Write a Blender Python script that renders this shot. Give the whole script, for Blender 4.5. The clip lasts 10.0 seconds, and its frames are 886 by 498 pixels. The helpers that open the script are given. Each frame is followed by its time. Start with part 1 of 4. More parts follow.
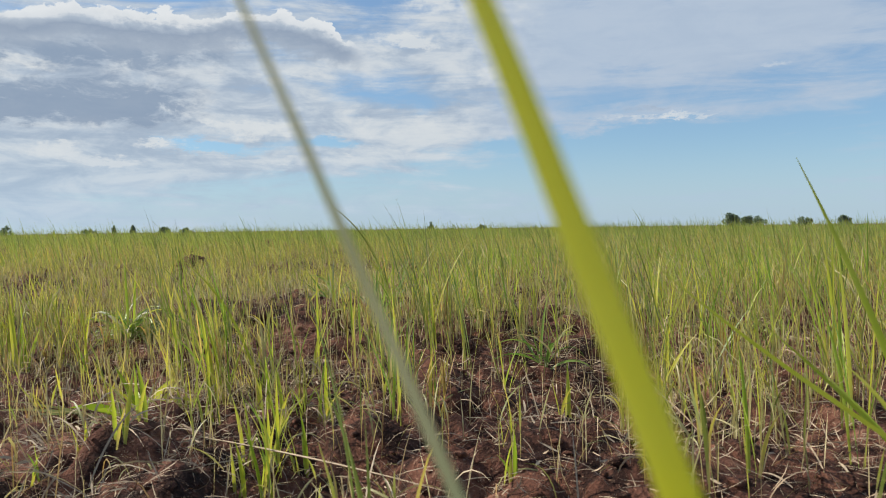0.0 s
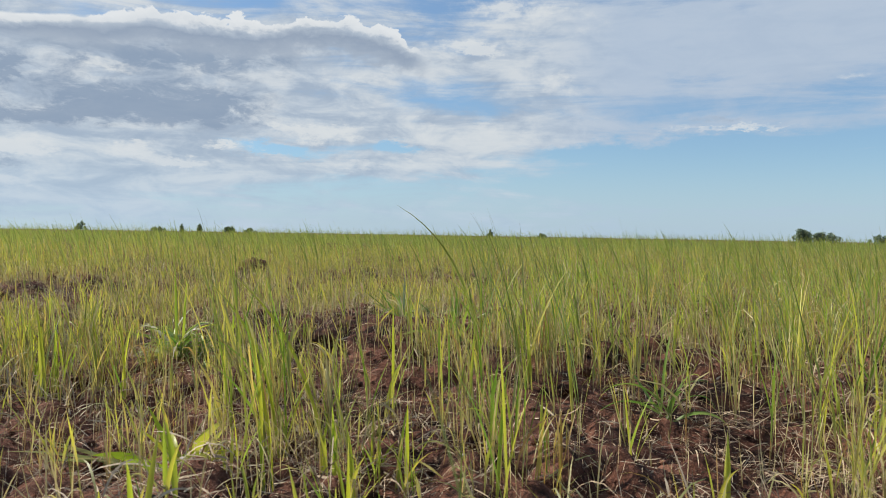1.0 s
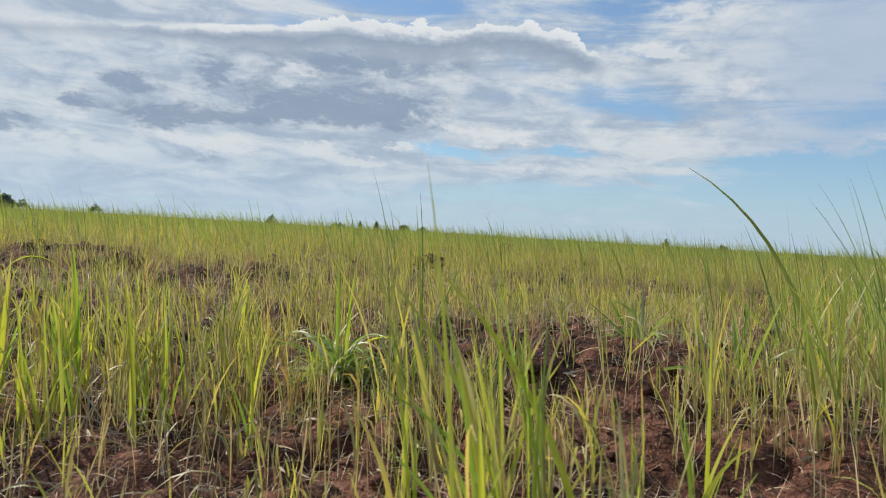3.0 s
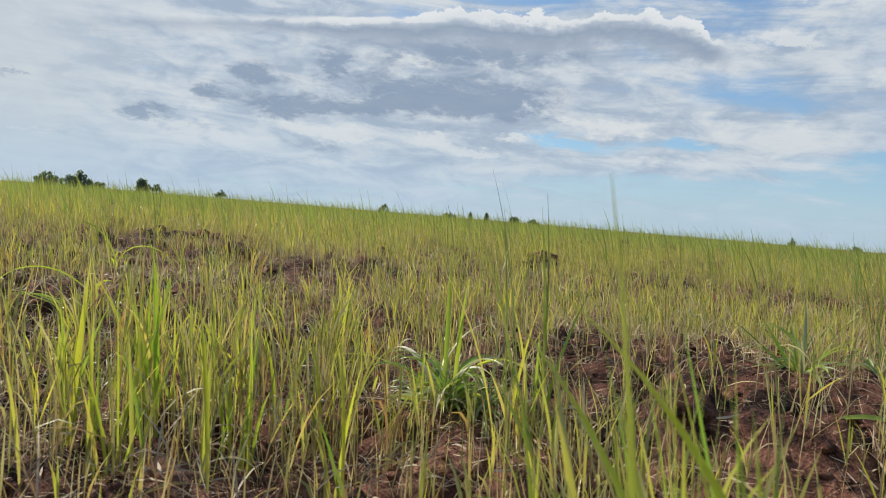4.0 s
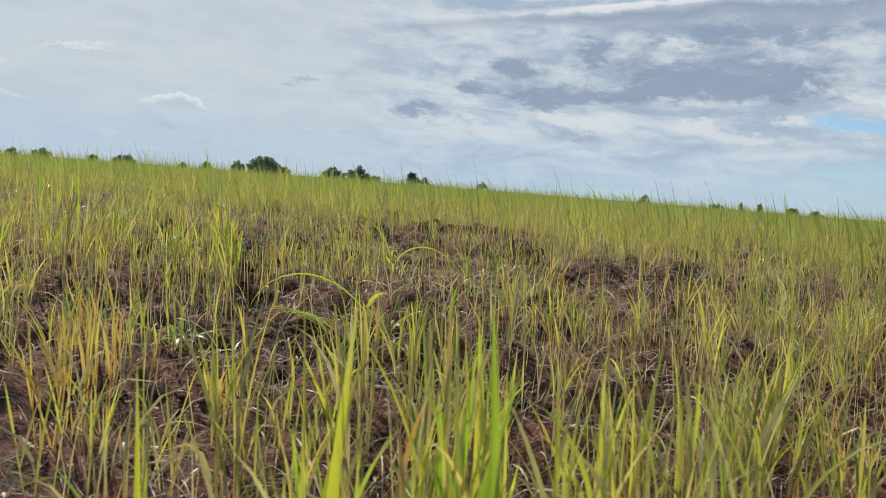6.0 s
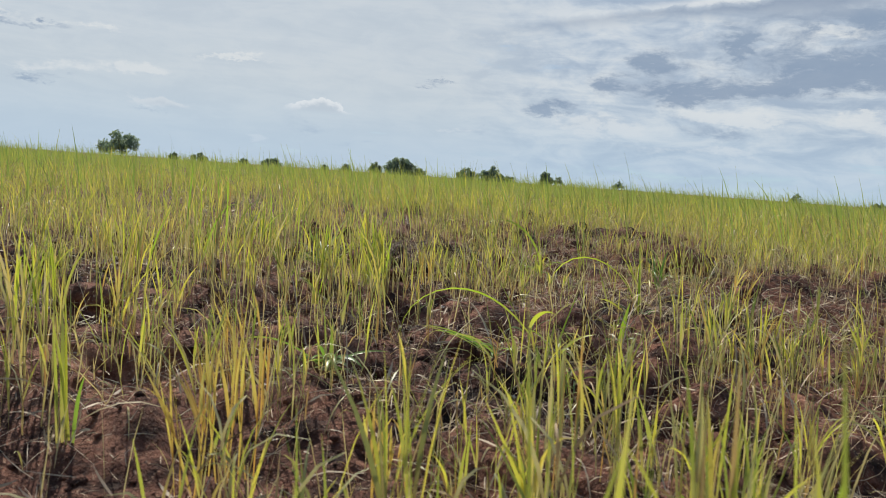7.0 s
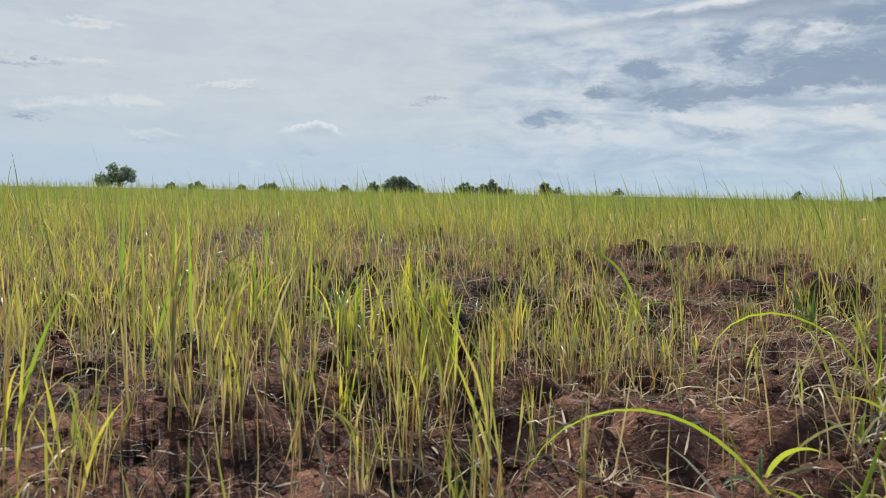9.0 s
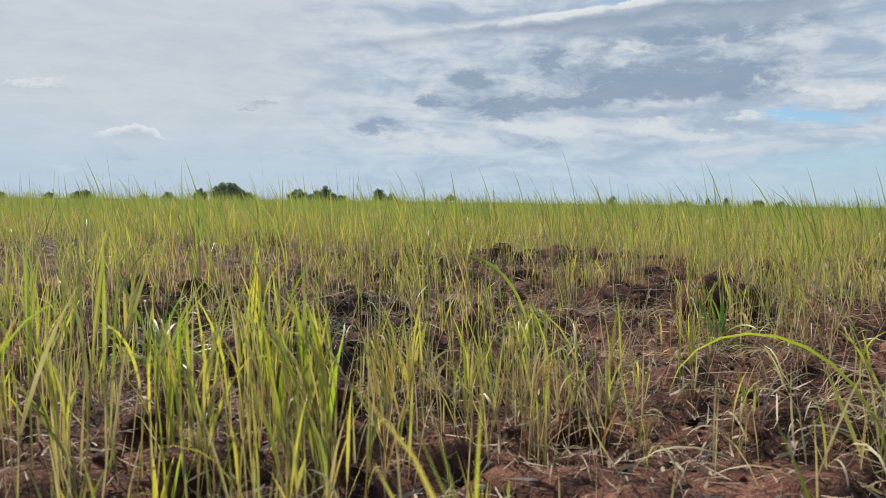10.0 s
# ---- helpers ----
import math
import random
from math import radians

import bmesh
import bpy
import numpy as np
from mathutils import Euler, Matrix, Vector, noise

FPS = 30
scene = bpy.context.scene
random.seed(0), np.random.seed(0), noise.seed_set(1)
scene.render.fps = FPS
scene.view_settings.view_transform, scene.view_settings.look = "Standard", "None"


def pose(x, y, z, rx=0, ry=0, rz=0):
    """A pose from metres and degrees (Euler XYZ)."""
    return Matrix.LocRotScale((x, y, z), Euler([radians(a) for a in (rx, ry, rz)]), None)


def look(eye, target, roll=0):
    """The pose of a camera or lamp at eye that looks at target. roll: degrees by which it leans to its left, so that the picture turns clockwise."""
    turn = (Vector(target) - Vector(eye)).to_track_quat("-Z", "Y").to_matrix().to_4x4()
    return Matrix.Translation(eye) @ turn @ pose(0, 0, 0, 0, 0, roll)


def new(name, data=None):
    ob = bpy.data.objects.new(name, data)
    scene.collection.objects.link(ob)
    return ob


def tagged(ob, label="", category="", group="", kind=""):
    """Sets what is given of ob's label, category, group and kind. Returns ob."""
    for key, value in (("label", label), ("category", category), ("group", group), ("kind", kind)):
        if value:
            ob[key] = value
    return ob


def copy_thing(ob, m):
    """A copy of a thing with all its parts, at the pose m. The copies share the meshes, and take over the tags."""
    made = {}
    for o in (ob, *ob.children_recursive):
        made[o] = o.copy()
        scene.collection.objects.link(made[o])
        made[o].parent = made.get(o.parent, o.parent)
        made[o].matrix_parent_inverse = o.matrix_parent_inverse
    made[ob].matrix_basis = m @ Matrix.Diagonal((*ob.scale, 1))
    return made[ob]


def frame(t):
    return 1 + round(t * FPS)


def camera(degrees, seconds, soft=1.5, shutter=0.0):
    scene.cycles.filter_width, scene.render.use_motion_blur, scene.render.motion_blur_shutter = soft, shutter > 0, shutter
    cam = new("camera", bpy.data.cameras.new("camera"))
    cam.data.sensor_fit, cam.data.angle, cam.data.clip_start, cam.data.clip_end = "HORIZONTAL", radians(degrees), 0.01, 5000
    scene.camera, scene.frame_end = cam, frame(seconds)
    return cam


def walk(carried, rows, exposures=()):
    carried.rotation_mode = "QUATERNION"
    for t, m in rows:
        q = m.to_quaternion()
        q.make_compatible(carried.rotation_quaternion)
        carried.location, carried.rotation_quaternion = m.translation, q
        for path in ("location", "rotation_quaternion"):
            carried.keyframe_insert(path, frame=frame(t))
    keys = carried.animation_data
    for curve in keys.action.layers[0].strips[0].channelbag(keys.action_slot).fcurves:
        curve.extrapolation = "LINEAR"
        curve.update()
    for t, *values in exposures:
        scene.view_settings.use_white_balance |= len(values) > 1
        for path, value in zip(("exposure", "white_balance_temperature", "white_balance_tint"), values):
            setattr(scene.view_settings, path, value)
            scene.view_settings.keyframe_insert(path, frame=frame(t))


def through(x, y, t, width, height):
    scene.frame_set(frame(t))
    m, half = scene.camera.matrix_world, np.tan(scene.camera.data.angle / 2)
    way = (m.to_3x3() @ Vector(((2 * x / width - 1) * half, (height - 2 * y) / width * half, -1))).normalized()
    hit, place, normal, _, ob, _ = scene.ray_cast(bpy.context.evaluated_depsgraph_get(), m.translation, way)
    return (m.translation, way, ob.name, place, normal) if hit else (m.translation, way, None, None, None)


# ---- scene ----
cam = camera(61.5, 10.0, soft=0.9)
cam.data.dof.use_dof, cam.data.dof.focus_distance, cam.data.dof.aperture_fstop = True, 3.2, 9.0
# seconds, x, y, z, yaw, pitch, roll
ROWS = [
    (0.0, -0.000, 0.000, 0.503, 0.01, -1.77, -0.75),
    (0.2, -0.029, 0.087, 0.497, 0.87, -1.72, -0.38),
    (0.5, -0.071, 0.218, 0.505, 2.18, -1.61, 0.17),
    (0.7, -0.095, 0.305, 0.511, 3.09, -1.48, 0.49),
    (1.0, -0.128, 0.438, 0.526, 4.49, -1.26, 0.94),
    (1.2, -0.148, 0.532, 0.498, 5.42, -1.17, 1.21),
    (1.5, -0.179, 0.674, 0.457, 6.86, -1.09, 1.58),
    (1.7, -0.204, 0.764, 0.458, 7.91, -1.04, 1.79),
    (2.0, -0.252, 0.893, 0.461, 9.71, -1.02, 2.05),
    (2.2, -0.292, 0.973, 0.458, 11.21, -1.07, 2.17),
    (2.5, -0.361, 1.093, 0.442, 13.25, -1.22, 2.45),
    (2.7, -0.409, 1.179, 0.451, 14.82, -1.30, 2.74),
    (3.0, -0.483, 1.309, 0.459, 17.40, -1.44, 3.36),
    (3.2, -0.532, 1.389, 0.464, 19.21, -1.56, 3.91),
    (4.3, -0.660, 1.625, 0.497, 27.92, -3.09, 5.20),
    (4.5, -0.722, 1.695, 0.498, 29.37, -3.30, 5.67),
    (4.7, -0.787, 1.770, 0.484, 30.96, -3.61, 5.80),
    (5.0, -0.893, 1.880, 0.459, 33.66, -4.13, 5.56),
    (5.2, -0.974, 1.937, 0.463, 35.66, -4.37, 5.44),
    (5.5, -1.103, 2.009, 0.472, 38.97, -4.60, 5.22),
    (5.7, -1.185, 2.058, 0.474, 41.42, -4.74, 4.91),
    (6.0, -1.305, 2.127, 0.471, 45.18, -4.95, 4.45),
    (6.2, -1.385, 2.164, 0.473, 47.51, -5.15, 4.41),
    (7.3, -1.661, 2.253, 0.475, 57.35, -5.70, 3.84),
    (7.5, -1.760, 2.285, 0.480, 58.32, -5.67, 3.76),
    (7.7, -1.861, 2.310, 0.485, 59.01, -5.62, 3.57),
    (8.0, -2.010, 2.345, 0.490, 59.41, -5.42, 3.11),
    (8.2, -2.103, 2.383, 0.480, 59.23, -5.14, 2.79),
    (8.5, -2.244, 2.455, 0.462, 58.66, -5.02, 2.05),
    (8.7, -2.344, 2.514, 0.466, 57.64, -4.79, 1.60),
    (9.0, -2.491, 2.600, 0.476, 55.51, -4.48, 1.03),
    (9.2, -2.571, 2.640, 0.482, 54.07, -4.54, 0.79),
    (9.5, -2.687, 2.698, 0.484, 50.06, -4.09, 0.46),
    (9.7, -2.785, 2.753, 0.474, 47.23, -3.92, 0.47),
    (10.0, -2.949, 2.850, 0.440, 42.85, -3.79, 0.70),
]
walk(cam, [(t, pose(x, y, z, 90 + pitch, 0, yaw) @ pose(0, 0, 0, 0, 0, roll)) for t, x, y, z, yaw, pitch, roll in ROWS])

# ---- world and sun ----
SUN_AZ, SUN_EL = 78.0, 37.0     # degrees to the left of +y, and above the horizon


class Nodes:
    """Small helper to write node trees."""

    def __init__(self, tree):
        self.tree = tree
        tree.nodes.clear()

    def add(self, kind, values=(), **settings):
        node = self.tree.nodes.new(kind)
        for key, value in settings.items():
            setattr(node, key, value)
        for key, value in dict(values).items():
            self.put(node.inputs[key], value)
        return node

    def put(self, socket, value):
        if isinstance(value, bpy.types.NodeSocket):
            self.tree.links.new(value, socket)
        else:
            socket.default_value = value

    def math(self, op, a, b=0.0, c=0.0, clamp=False):
        node = self.tree.nodes.new("ShaderNodeMath")
        node.operation, node.use_clamp = op, clamp
        for socket, value in zip(node.inputs, (a, b, c)):
            self.put(socket, value)
        return node.outputs[0]

    def mix(self, factor, a, b, blend="MIX"):
        node = self.tree.nodes.new("ShaderNodeMix")
        node.data_type, node.blend_type, node.clamp_factor = "RGBA", blend, True
        self.put(node.inputs[0], factor), self.put(node.inputs[6], a), self.put(node.inputs[7], b)
        return node.outputs[2]

    def noise(self, vector, scale, detail=4.0, rough=0.5, distort=0.0):
        node = self.add("ShaderNodeTexNoise", {"Vector": vector, "Scale": scale, "Detail": detail, "Roughness": rough, "Distortion": distort})
        return node.outputs["Fac"]

    def step(self, value, low, high, to_low=0.0, to_high=1.0):
        node = self.add("ShaderNodeMapRange", {"Value": value, "From Min": low, "From Max": high, "To Min": to_low, "To Max": to_high}, interpolation_type="SMOOTHSTEP")
        return node.outputs["Result"]

    def ramp(self, value, stops):
        node = self.add("ShaderNodeValToRGB", {"Fac": value})
        items = node.color_ramp.elements
        items[0].position, items[0].color = stops[0][0], (*stops[0][1], 1)
        items[1].position, items[1].color = stops[-1][0], (*stops[-1][1], 1)
        for place, colour in stops[1:-1]:
            items.new(place).color = (*colour, 1)
        return node.outputs["Color"]


def make_world():
    world = bpy.data.worlds.new("sky")
    scene.world = world
    world.use_nodes = True
    n = Nodes(world.node_tree)
    sky = n.add("ShaderNodeTexSky", sky_type="NISHITA", sun_disc=False, sun_elevation=radians(SUN_EL), sun_rotation=radians(-SUN_AZ), altitude=50.0, air_density=1.0, dust_density=0.3, ozone_density=2.0)
    way = n.add("ShaderNodeTexCoord").outputs["Generated"]
    split = n.add("ShaderNodeSeparateXYZ", {"Vector": way})
    x, y, z = split.outputs
    n.put(sky.inputs["Vector"], n.add("ShaderNodeCombineXYZ", {"X": x, "Y": y, "Z": n.math("MAXIMUM", z, 0.01)}).outputs[0])
    az = n.math("MULTIPLY", n.math("ARCTAN2", n.math("MULTIPLY", x, -1.0), y), 57.2958)
    el = n.math("MULTIPLY", n.math("ARCSINE", z), 57.2958)
    # the cloud deck as a flat layer overhead, and the same sky in degrees
    lift = n.math("ADD", n.math("MAXIMUM", z, 0.0), 0.26)
    deck = n.add("ShaderNodeCombineXYZ", {"X": n.math("DIVIDE", x, lift), "Y": n.math("DIVIDE", y, lift), "Z": 0.0}).outputs[0]
    wide = n.add("ShaderNodeCombineXYZ", {"X": n.math("MULTIPLY", az, 0.10), "Y": n.math("MULTIPLY", el, 0.24), "Z": 0.7}).outputs[0]

    # torn coordinates, so that the banks get ragged edges
    spot = n.add("ShaderNodeCombineXYZ", {"X": n.math("MULTIPLY", az, 0.30), "Y": n.math("MULTIPLY", el, 0.75), "Z": 3.1}).outputs[0]
    tear = n.add("ShaderNodeSeparateXYZ", {"Vector": n.add("ShaderNodeTexNoise", {"Vector": spot, "Scale": 1.0, "Detail": 8.0, "Roughness": 0.68}).outputs["Color"]})
    raz = n.math("MULTIPLY_ADD", n.math("SUBTRACT", tear.outputs[0], 0.5), 6.5, az)
    rel = n.math("MULTIPLY_ADD", n.math("SUBTRACT", tear.outputs[1], 0.5), 3.0, el)

    def banks(rows, start):
        """Cloud banks: azimuth, elevation, half widths, weight."""
        total = start
        for a, e, wa, we, weight in rows:
            u = n.math("DIVIDE", n.math("SUBTRACT", raz, a), wa)
            v = n.math("DIVIDE", n.math("SUBTRACT", rel, e), we)
            r = n.math("ADD", n.math("MULTIPLY", u, u), n.math("MULTIPLY", v, v))
            total = n.math("MULTIPLY_ADD", n.math("EXPONENT", n.math("MULTIPLY", r, -1.0)), weight, total)
        return total

    def cells(across, up, depth):
        """Rounded billows: 0 at their middles."""
        spot = n.add("ShaderNodeCombineXYZ", {"X": n.math("MULTIPLY", az, across), "Y": n.math("MULTIPLY", el, up), "Z": depth}).outputs[0]
        warp = n.add("ShaderNodeTexNoise", {"Vector": spot, "Scale": 1.6, "Detail": 3.0}).outputs["Color"]
        moved = n.add("ShaderNodeVectorMath", {0: spot, 1: warp}, operation="ADD").outputs[0]
        return n.add("ShaderNodeTexVoronoi", {"Vector": moved, "Scale": 1.0, "Detail": 4.0, "Roughness": 0.50}, feature="F1", normalize=True).outputs["Distance"]

    blue = n.mix(1.0, sky.outputs["Color"], (0.076, 0.098, 0.116, 1), "MULTIPLY")
    blue = n.mix(0.22, blue, (0.46, 0.62, 0.78, 1))
    streak = n.add("ShaderNodeCombineXYZ", {"X": n.math("MULTIPLY", az, 0.07), "Y": n.math("MULTIPLY", el, 0.55), "Z": 5.7}).outputs[0]
    wisp = n.noise(streak, 1.0, 8.0, 0.62, 0.6)
    # thin high cloud, drawn out in streaks, with blue gaps low on one side
    cover = banks([(27, 9, 21, 5.5, 0.40), (90, 12, 36, 22, 0.6), (-16, 13.5, 18, 3.8, 0.36), (1, 7.6, 10, 1.2, 0.26), (8, 4.9, 16, 0.8, 0.16), (-16, 8.0, 6, 0.7, 0.16), (40, 3.5, 14, 2.5, 0.25)],
                  n.math("MULTIPLY_ADD", wisp, 0.75, n.math("MULTIPLY", n.noise(deck, 3.4, 7.0, 0.6, 0.5), 0.36)))
    cover = banks([(17.2, 5.9, 3.2, 0.55, -0.42), (8.2, 6.6, 1.4, 0.5, -0.34), (4.2, 11.0, 3.2, 1.3, -0.14), (-8, 6.3, 6, 0.8, -0.16), (-14, 4.6, 11, 2.0, -0.34), (5.5, 16.6, 2.0, 1.0, -0.12), (18, 18.5, 14, 1.8, 0.08), (44, 15.5, 10, 3.0, 0.45), (-14, 11.0, 3, 1.0, -0.10)], cover)
    veil = n.step(cover, 0.50, 0.78)
    mottle = n.step(n.math("MULTIPLY_ADD", n.noise(wide, 2.6, 8.0, 0.62, 0.5), 0.55, n.math("MULTIPLY", wisp, 0.45)), 0.38, 0.62)
    tint = n.ramp(mottle, [(0.0, (0.37, 0.45, 0.56)), (0.5, (0.51, 0.58, 0.66)), (1.0, (0.66, 0.70, 0.73))])
    tint = n.mix(n.math("MULTIPLY", n.step(az, 0.0, -10.0), 0.86), tint, (0.445, 0.54, 0.67, 1))
    tint = n.mix(n.step(az, 44.0, 58.0, 0.0, 0.80), tint, n.mix(wisp, (0.53, 0.59, 0.64, 1), (0.61, 0.65, 0.68, 1)))
    high = n.mix(n.math("MULTIPLY", veil, 0.94), blue, tint)

    # grey cloud banks low over the field
    grey = banks([(40.8, 9.0, 1.8, 0.75, 0.8), (39.1, 7.0, 3.6, 0.85, 0.95), (44.1, 7.5, 1.7, 0.8, 0.55), (48.1, 5.4, 2.0, 0.75, 0.9), (35.4, 10.1, 0.8, 1.1, 0.7), (29.5, 8.1, 2.6, 1.0, 0.8), (21.3, 8.6, 2.8, 1.3, 0.75),
                  (25.7, 8.4, 2.4, 0.9, 0.5), (33.3, 7.4, 2.2, 0.6, 0.5), (35.4, 4.4, 3.0, 0.6, 0.5), (24.0, 12.3, 9.0, 0.9, 0.60), (3.0, 12.9, 3.0, 0.35, 0.4), (25.5, 4.9, 2.6, 0.4, 0.4)], 0.0)
    grey = banks([(28, 9.8, 12, 2.9, 0.58), (57.0, 6.65, 1.6, 0.2, 0.5), (76.4, 3.35, 1.9, 0.22, 0.5), (84.6, 4.5, 2.2, 0.28, 0.6), (85.3, 7.95, 4.3, 0.28, 0.55), (66.0, 2.9, 2.6, 0.9, 0.34), (61.7, 1.9, 2.6, 0.4, 0.3), (54.1, 3.5, 2.6, 0.5, 0.35), (-15.9, 8.3, 4.5, 0.28, 0.35)], grey)
    grey = n.math("MULTIPLY", grey, n.math("MULTIPLY_ADD", n.math("SUBTRACT", n.noise(wide, 4.2, 8.0, 0.66, 0.5), 0.5), 3.6, 1.0))
    high = n.mix(n.step(grey, 0.16, 0.72, 0.0, 0.88), high, n.ramp(grey, [(0.2, (0.42, 0.49, 0.58)), (0.80, (0.265, 0.345, 0.465))]))
    # white scraps, streaks and lit heads
    small = cells(1.1, 1.5, 4.1)
    lit = banks([(44.0, 4.35, 3.9, 0.8, 0.85), (35.8, 5.6, 2.8, 0.5, 0.85), (33.2, 5.2, 1.7, 0.3, 0.5), (27.4, 5.5, 1.9, 0.5, 0.65), (24.0, 4.9, 2.4, 0.35, 0.55), (13.6, 7.5, 3.0, 0.8, 0.7), (3.5, 7.7, 6.0, 0.9, 0.42), (3.0, 13.9, 3.4, 0.6, 0.8), (20.3, 6.1, 2.0, 0.18, 0.7),
                 (21.7, 10.3, 2.6, 0.7, 0.45), (29.0, 11.3, 3.5, 0.45, 0.45), (12.0, 11.3, 3.0, 0.8, 0.5), (-4.2, 11.2, 3.0, 1.2, 0.40), (-0.2, 16.6, 3.9, 1.0, 0.55), (-7, 15.6, 4.0, 1.4, 0.28), (-16.3, 7.7, 4.8, 0.2, 0.5), (10, 5.1, 10, 0.35, 0.4), (37, 2.8, 7, 0.35, 0.45)], 0.0)
    lit = banks([(34.0, 6.1, 1.7, 0.4, 0.3), (17.0, 7.9, 1.7, 0.3, 0.5), (70.0, 1.9, 1.2, 0.3, 0.7), (76.8, 3.8, 2.0, 0.3, 0.7), (83.9, 5.4, 3.0, 0.45, 0.55), (79.1, 6.0, 2.5, 0.45, 0.7), (71.6, 7.3, 2.4, 0.22, 0.7), (88.4, 8.35, 2.8, 0.22, 0.7), (81.8, 8.25, 2.8, 0.22, 0.6),
                 (80.4, 10.9, 2.6, 0.4, 0.6), (54.9, 3.5, 1.8, 0.22, 0.5), (52, 10.4, 6, 0.6, 0.30), (-23.7, 11.1, 1.7, 0.3, 0.3)], lit)
    lit = n.math("MULTIPLY", lit, n.math("MULTIPLY_ADD", n.math("SUBTRACT", n.noise(wide, 3.0, 7.0, 0.6, 0.5), 0.5), 3.2, n.math("MULTIPLY_ADD", n.math("SUBTRACT", 0.30, small), 1.8, 1.0)))
    high = n.mix(n.step(lit, 0.16, 0.66, 0.0, 0.82), high, (0.70, 0.735, 0.755, 1))

    def heap(a, e, wide_by, tall_by, white, shade):
        """One small heaped cloud with a flat base."""
        u = n.math("DIVIDE", n.math("SUBTRACT", az, a), wide_by)
        top = n.math("MULTIPLY_ADD", n.math("EXPONENT", n.math("MULTIPLY", n.math("MULTIPLY", u, u), -1.2)), tall_by, n.math("MULTIPLY", n.math("SUBTRACT", 0.32, small), tall_by * 1.6))
        rise = n.math("SUBTRACT", el, e)
        body = n.math("MULTIPLY", n.math("MULTIPLY", n.step(n.math("SUBTRACT", top, rise), 0.0, 0.14), n.step(rise, -0.25, 0.2)), n.step(n.math("ABSOLUTE", u), 1.5, 0.8))
        return n.mix(n.math("MULTIPLY", body, 0.85), high, n.mix(n.step(n.math("SUBTRACT", top, rise), 0.15, 0.75), white, shade))

    high = heap(65.4, 4.1, 2.0, 1.05, (0.80, 0.82, 0.83, 1), (0.52, 0.575, 0.63, 1))
    high = heap(76.6, 3.55, 1.8, 0.55, (0.68, 0.71, 0.73, 1), (0.50, 0.55, 0.60, 1))

    # a wall of heaped cloud: billowing white crest, flat grey underside, drawn out to a streak at one end
    def level(value):
        return (value / 20.0,) * 3
    crest = n.math("MULTIPLY", n.ramp(n.math("DIVIDE", n.math("SUBTRACT", az, 5.0), 50.0), [(0.0, level(13.3)), (0.035, level(14.2)), (0.09, level(15.2)), (0.14, level(15.8)), (0.20, level(15.6)), (0.27, level(15.0)), (0.36, level(15.2)), (0.42, level(15.4)), (0.48, level(14.5)),
                                                                                           (0.58, level(13.95)), (0.74, level(13.2)), (0.84, level(12.5)), (1.0, level(11.4))]), 20.0)
    puff = cells(0.42, 0.62, 1.3)
    heapy = n.step(az, 34.0, 22.0, 0.08, 1.0)
    billow = n.math("MULTIPLY", n.math("MULTIPLY_ADD", n.math("SUBTRACT", 0.30, puff), 4.2, n.math("MULTIPLY", n.math("SUBTRACT", 0.30, small), 0.9)), heapy)
    under = n.math("ADD", n.math("SUBTRACT", crest, el), billow)
    side = n.math("MULTIPLY", n.step(az, 5.4, 7.4), n.step(az, 55.0, 46.0))
    floor_at = n.step(az, 40.0, 24.0, 0.95, 2.2)
    wall = n.math("MULTIPLY", n.math("MULTIPLY", n.math("SMOOTH_MIN", 1.0, n.math("DIVIDE", n.math("MAXIMUM", under, 0.0), n.step(az, 34.0, 46.0, 0.14, 0.8)), 0.1), n.step(n.math("SUBTRACT", under, floor_at), 0.9, -0.3)), side)
    depth = n.math("ADD", n.math("MULTIPLY_ADD", n.math("SUBTRACT", puff, 0.30), 1.3, n.math("MULTIPLY", under, n.step(az, 40.0, 24.0, 0.72, 0.46))), n.math("MULTIPLY", n.math("SUBTRACT", mottle, 0.5), 0.16))
    tone = n.ramp(depth, [(0.04, (0.78, 0.805, 0.82)), (0.26, (0.70, 0.735, 0.765)), (0.40, (0.43, 0.50, 0.59)), (0.62, (0.29, 0.36, 0.47)), (1.0, (0.36, 0.43, 0.53))])
    high = n.mix(n.math("MULTIPLY", wall, n.step(az, 46.0, 34.0, 0.50, 0.93)), high, tone)
    haze = n.step(el, 0.0, 7.0, 0.66, 0.0)
    colour = n.mix(haze, high, (0.44, 0.58, 0.735, 1))
    back = n.add("ShaderNodeBackground", {"Color": colour, "Strength": 1.0})
    out = n.add("ShaderNodeOutputWorld")
    n.tree.links.new(back.outputs[0], out.inputs[0])


make_world()
sun_data = bpy.data.lights.new("sun", "SUN")
sun_data.energy, sun_data.angle, sun_data.color = 5.0, radians(0.6), (1.0, 0.94, 0.84)
sun = new("sun", sun_data)
sun_way = Vector((-math.sin(radians(SUN_AZ)) * math.cos(radians(SUN_EL)), math.cos(radians(SUN_AZ)) * math.cos(radians(SUN_EL)), math.sin(radians(SUN_EL))))
sun.matrix_world = look(sun_way * 50, (0, 0, 0))
scene.view_settings.exposure = 0.0


# ---- materials ----
def material(name):
    mat = bpy.data.materials.new(name)
    mat.use_nodes = True
    n = Nodes(mat.node_tree)
    shader = n.add("ShaderNodeBsdfPrincipled")
    out = n.add("ShaderNodeOutputMaterial")
    n.tree.links.new(shader.outputs[0], out.inputs[0])
    return mat, n, shader, out


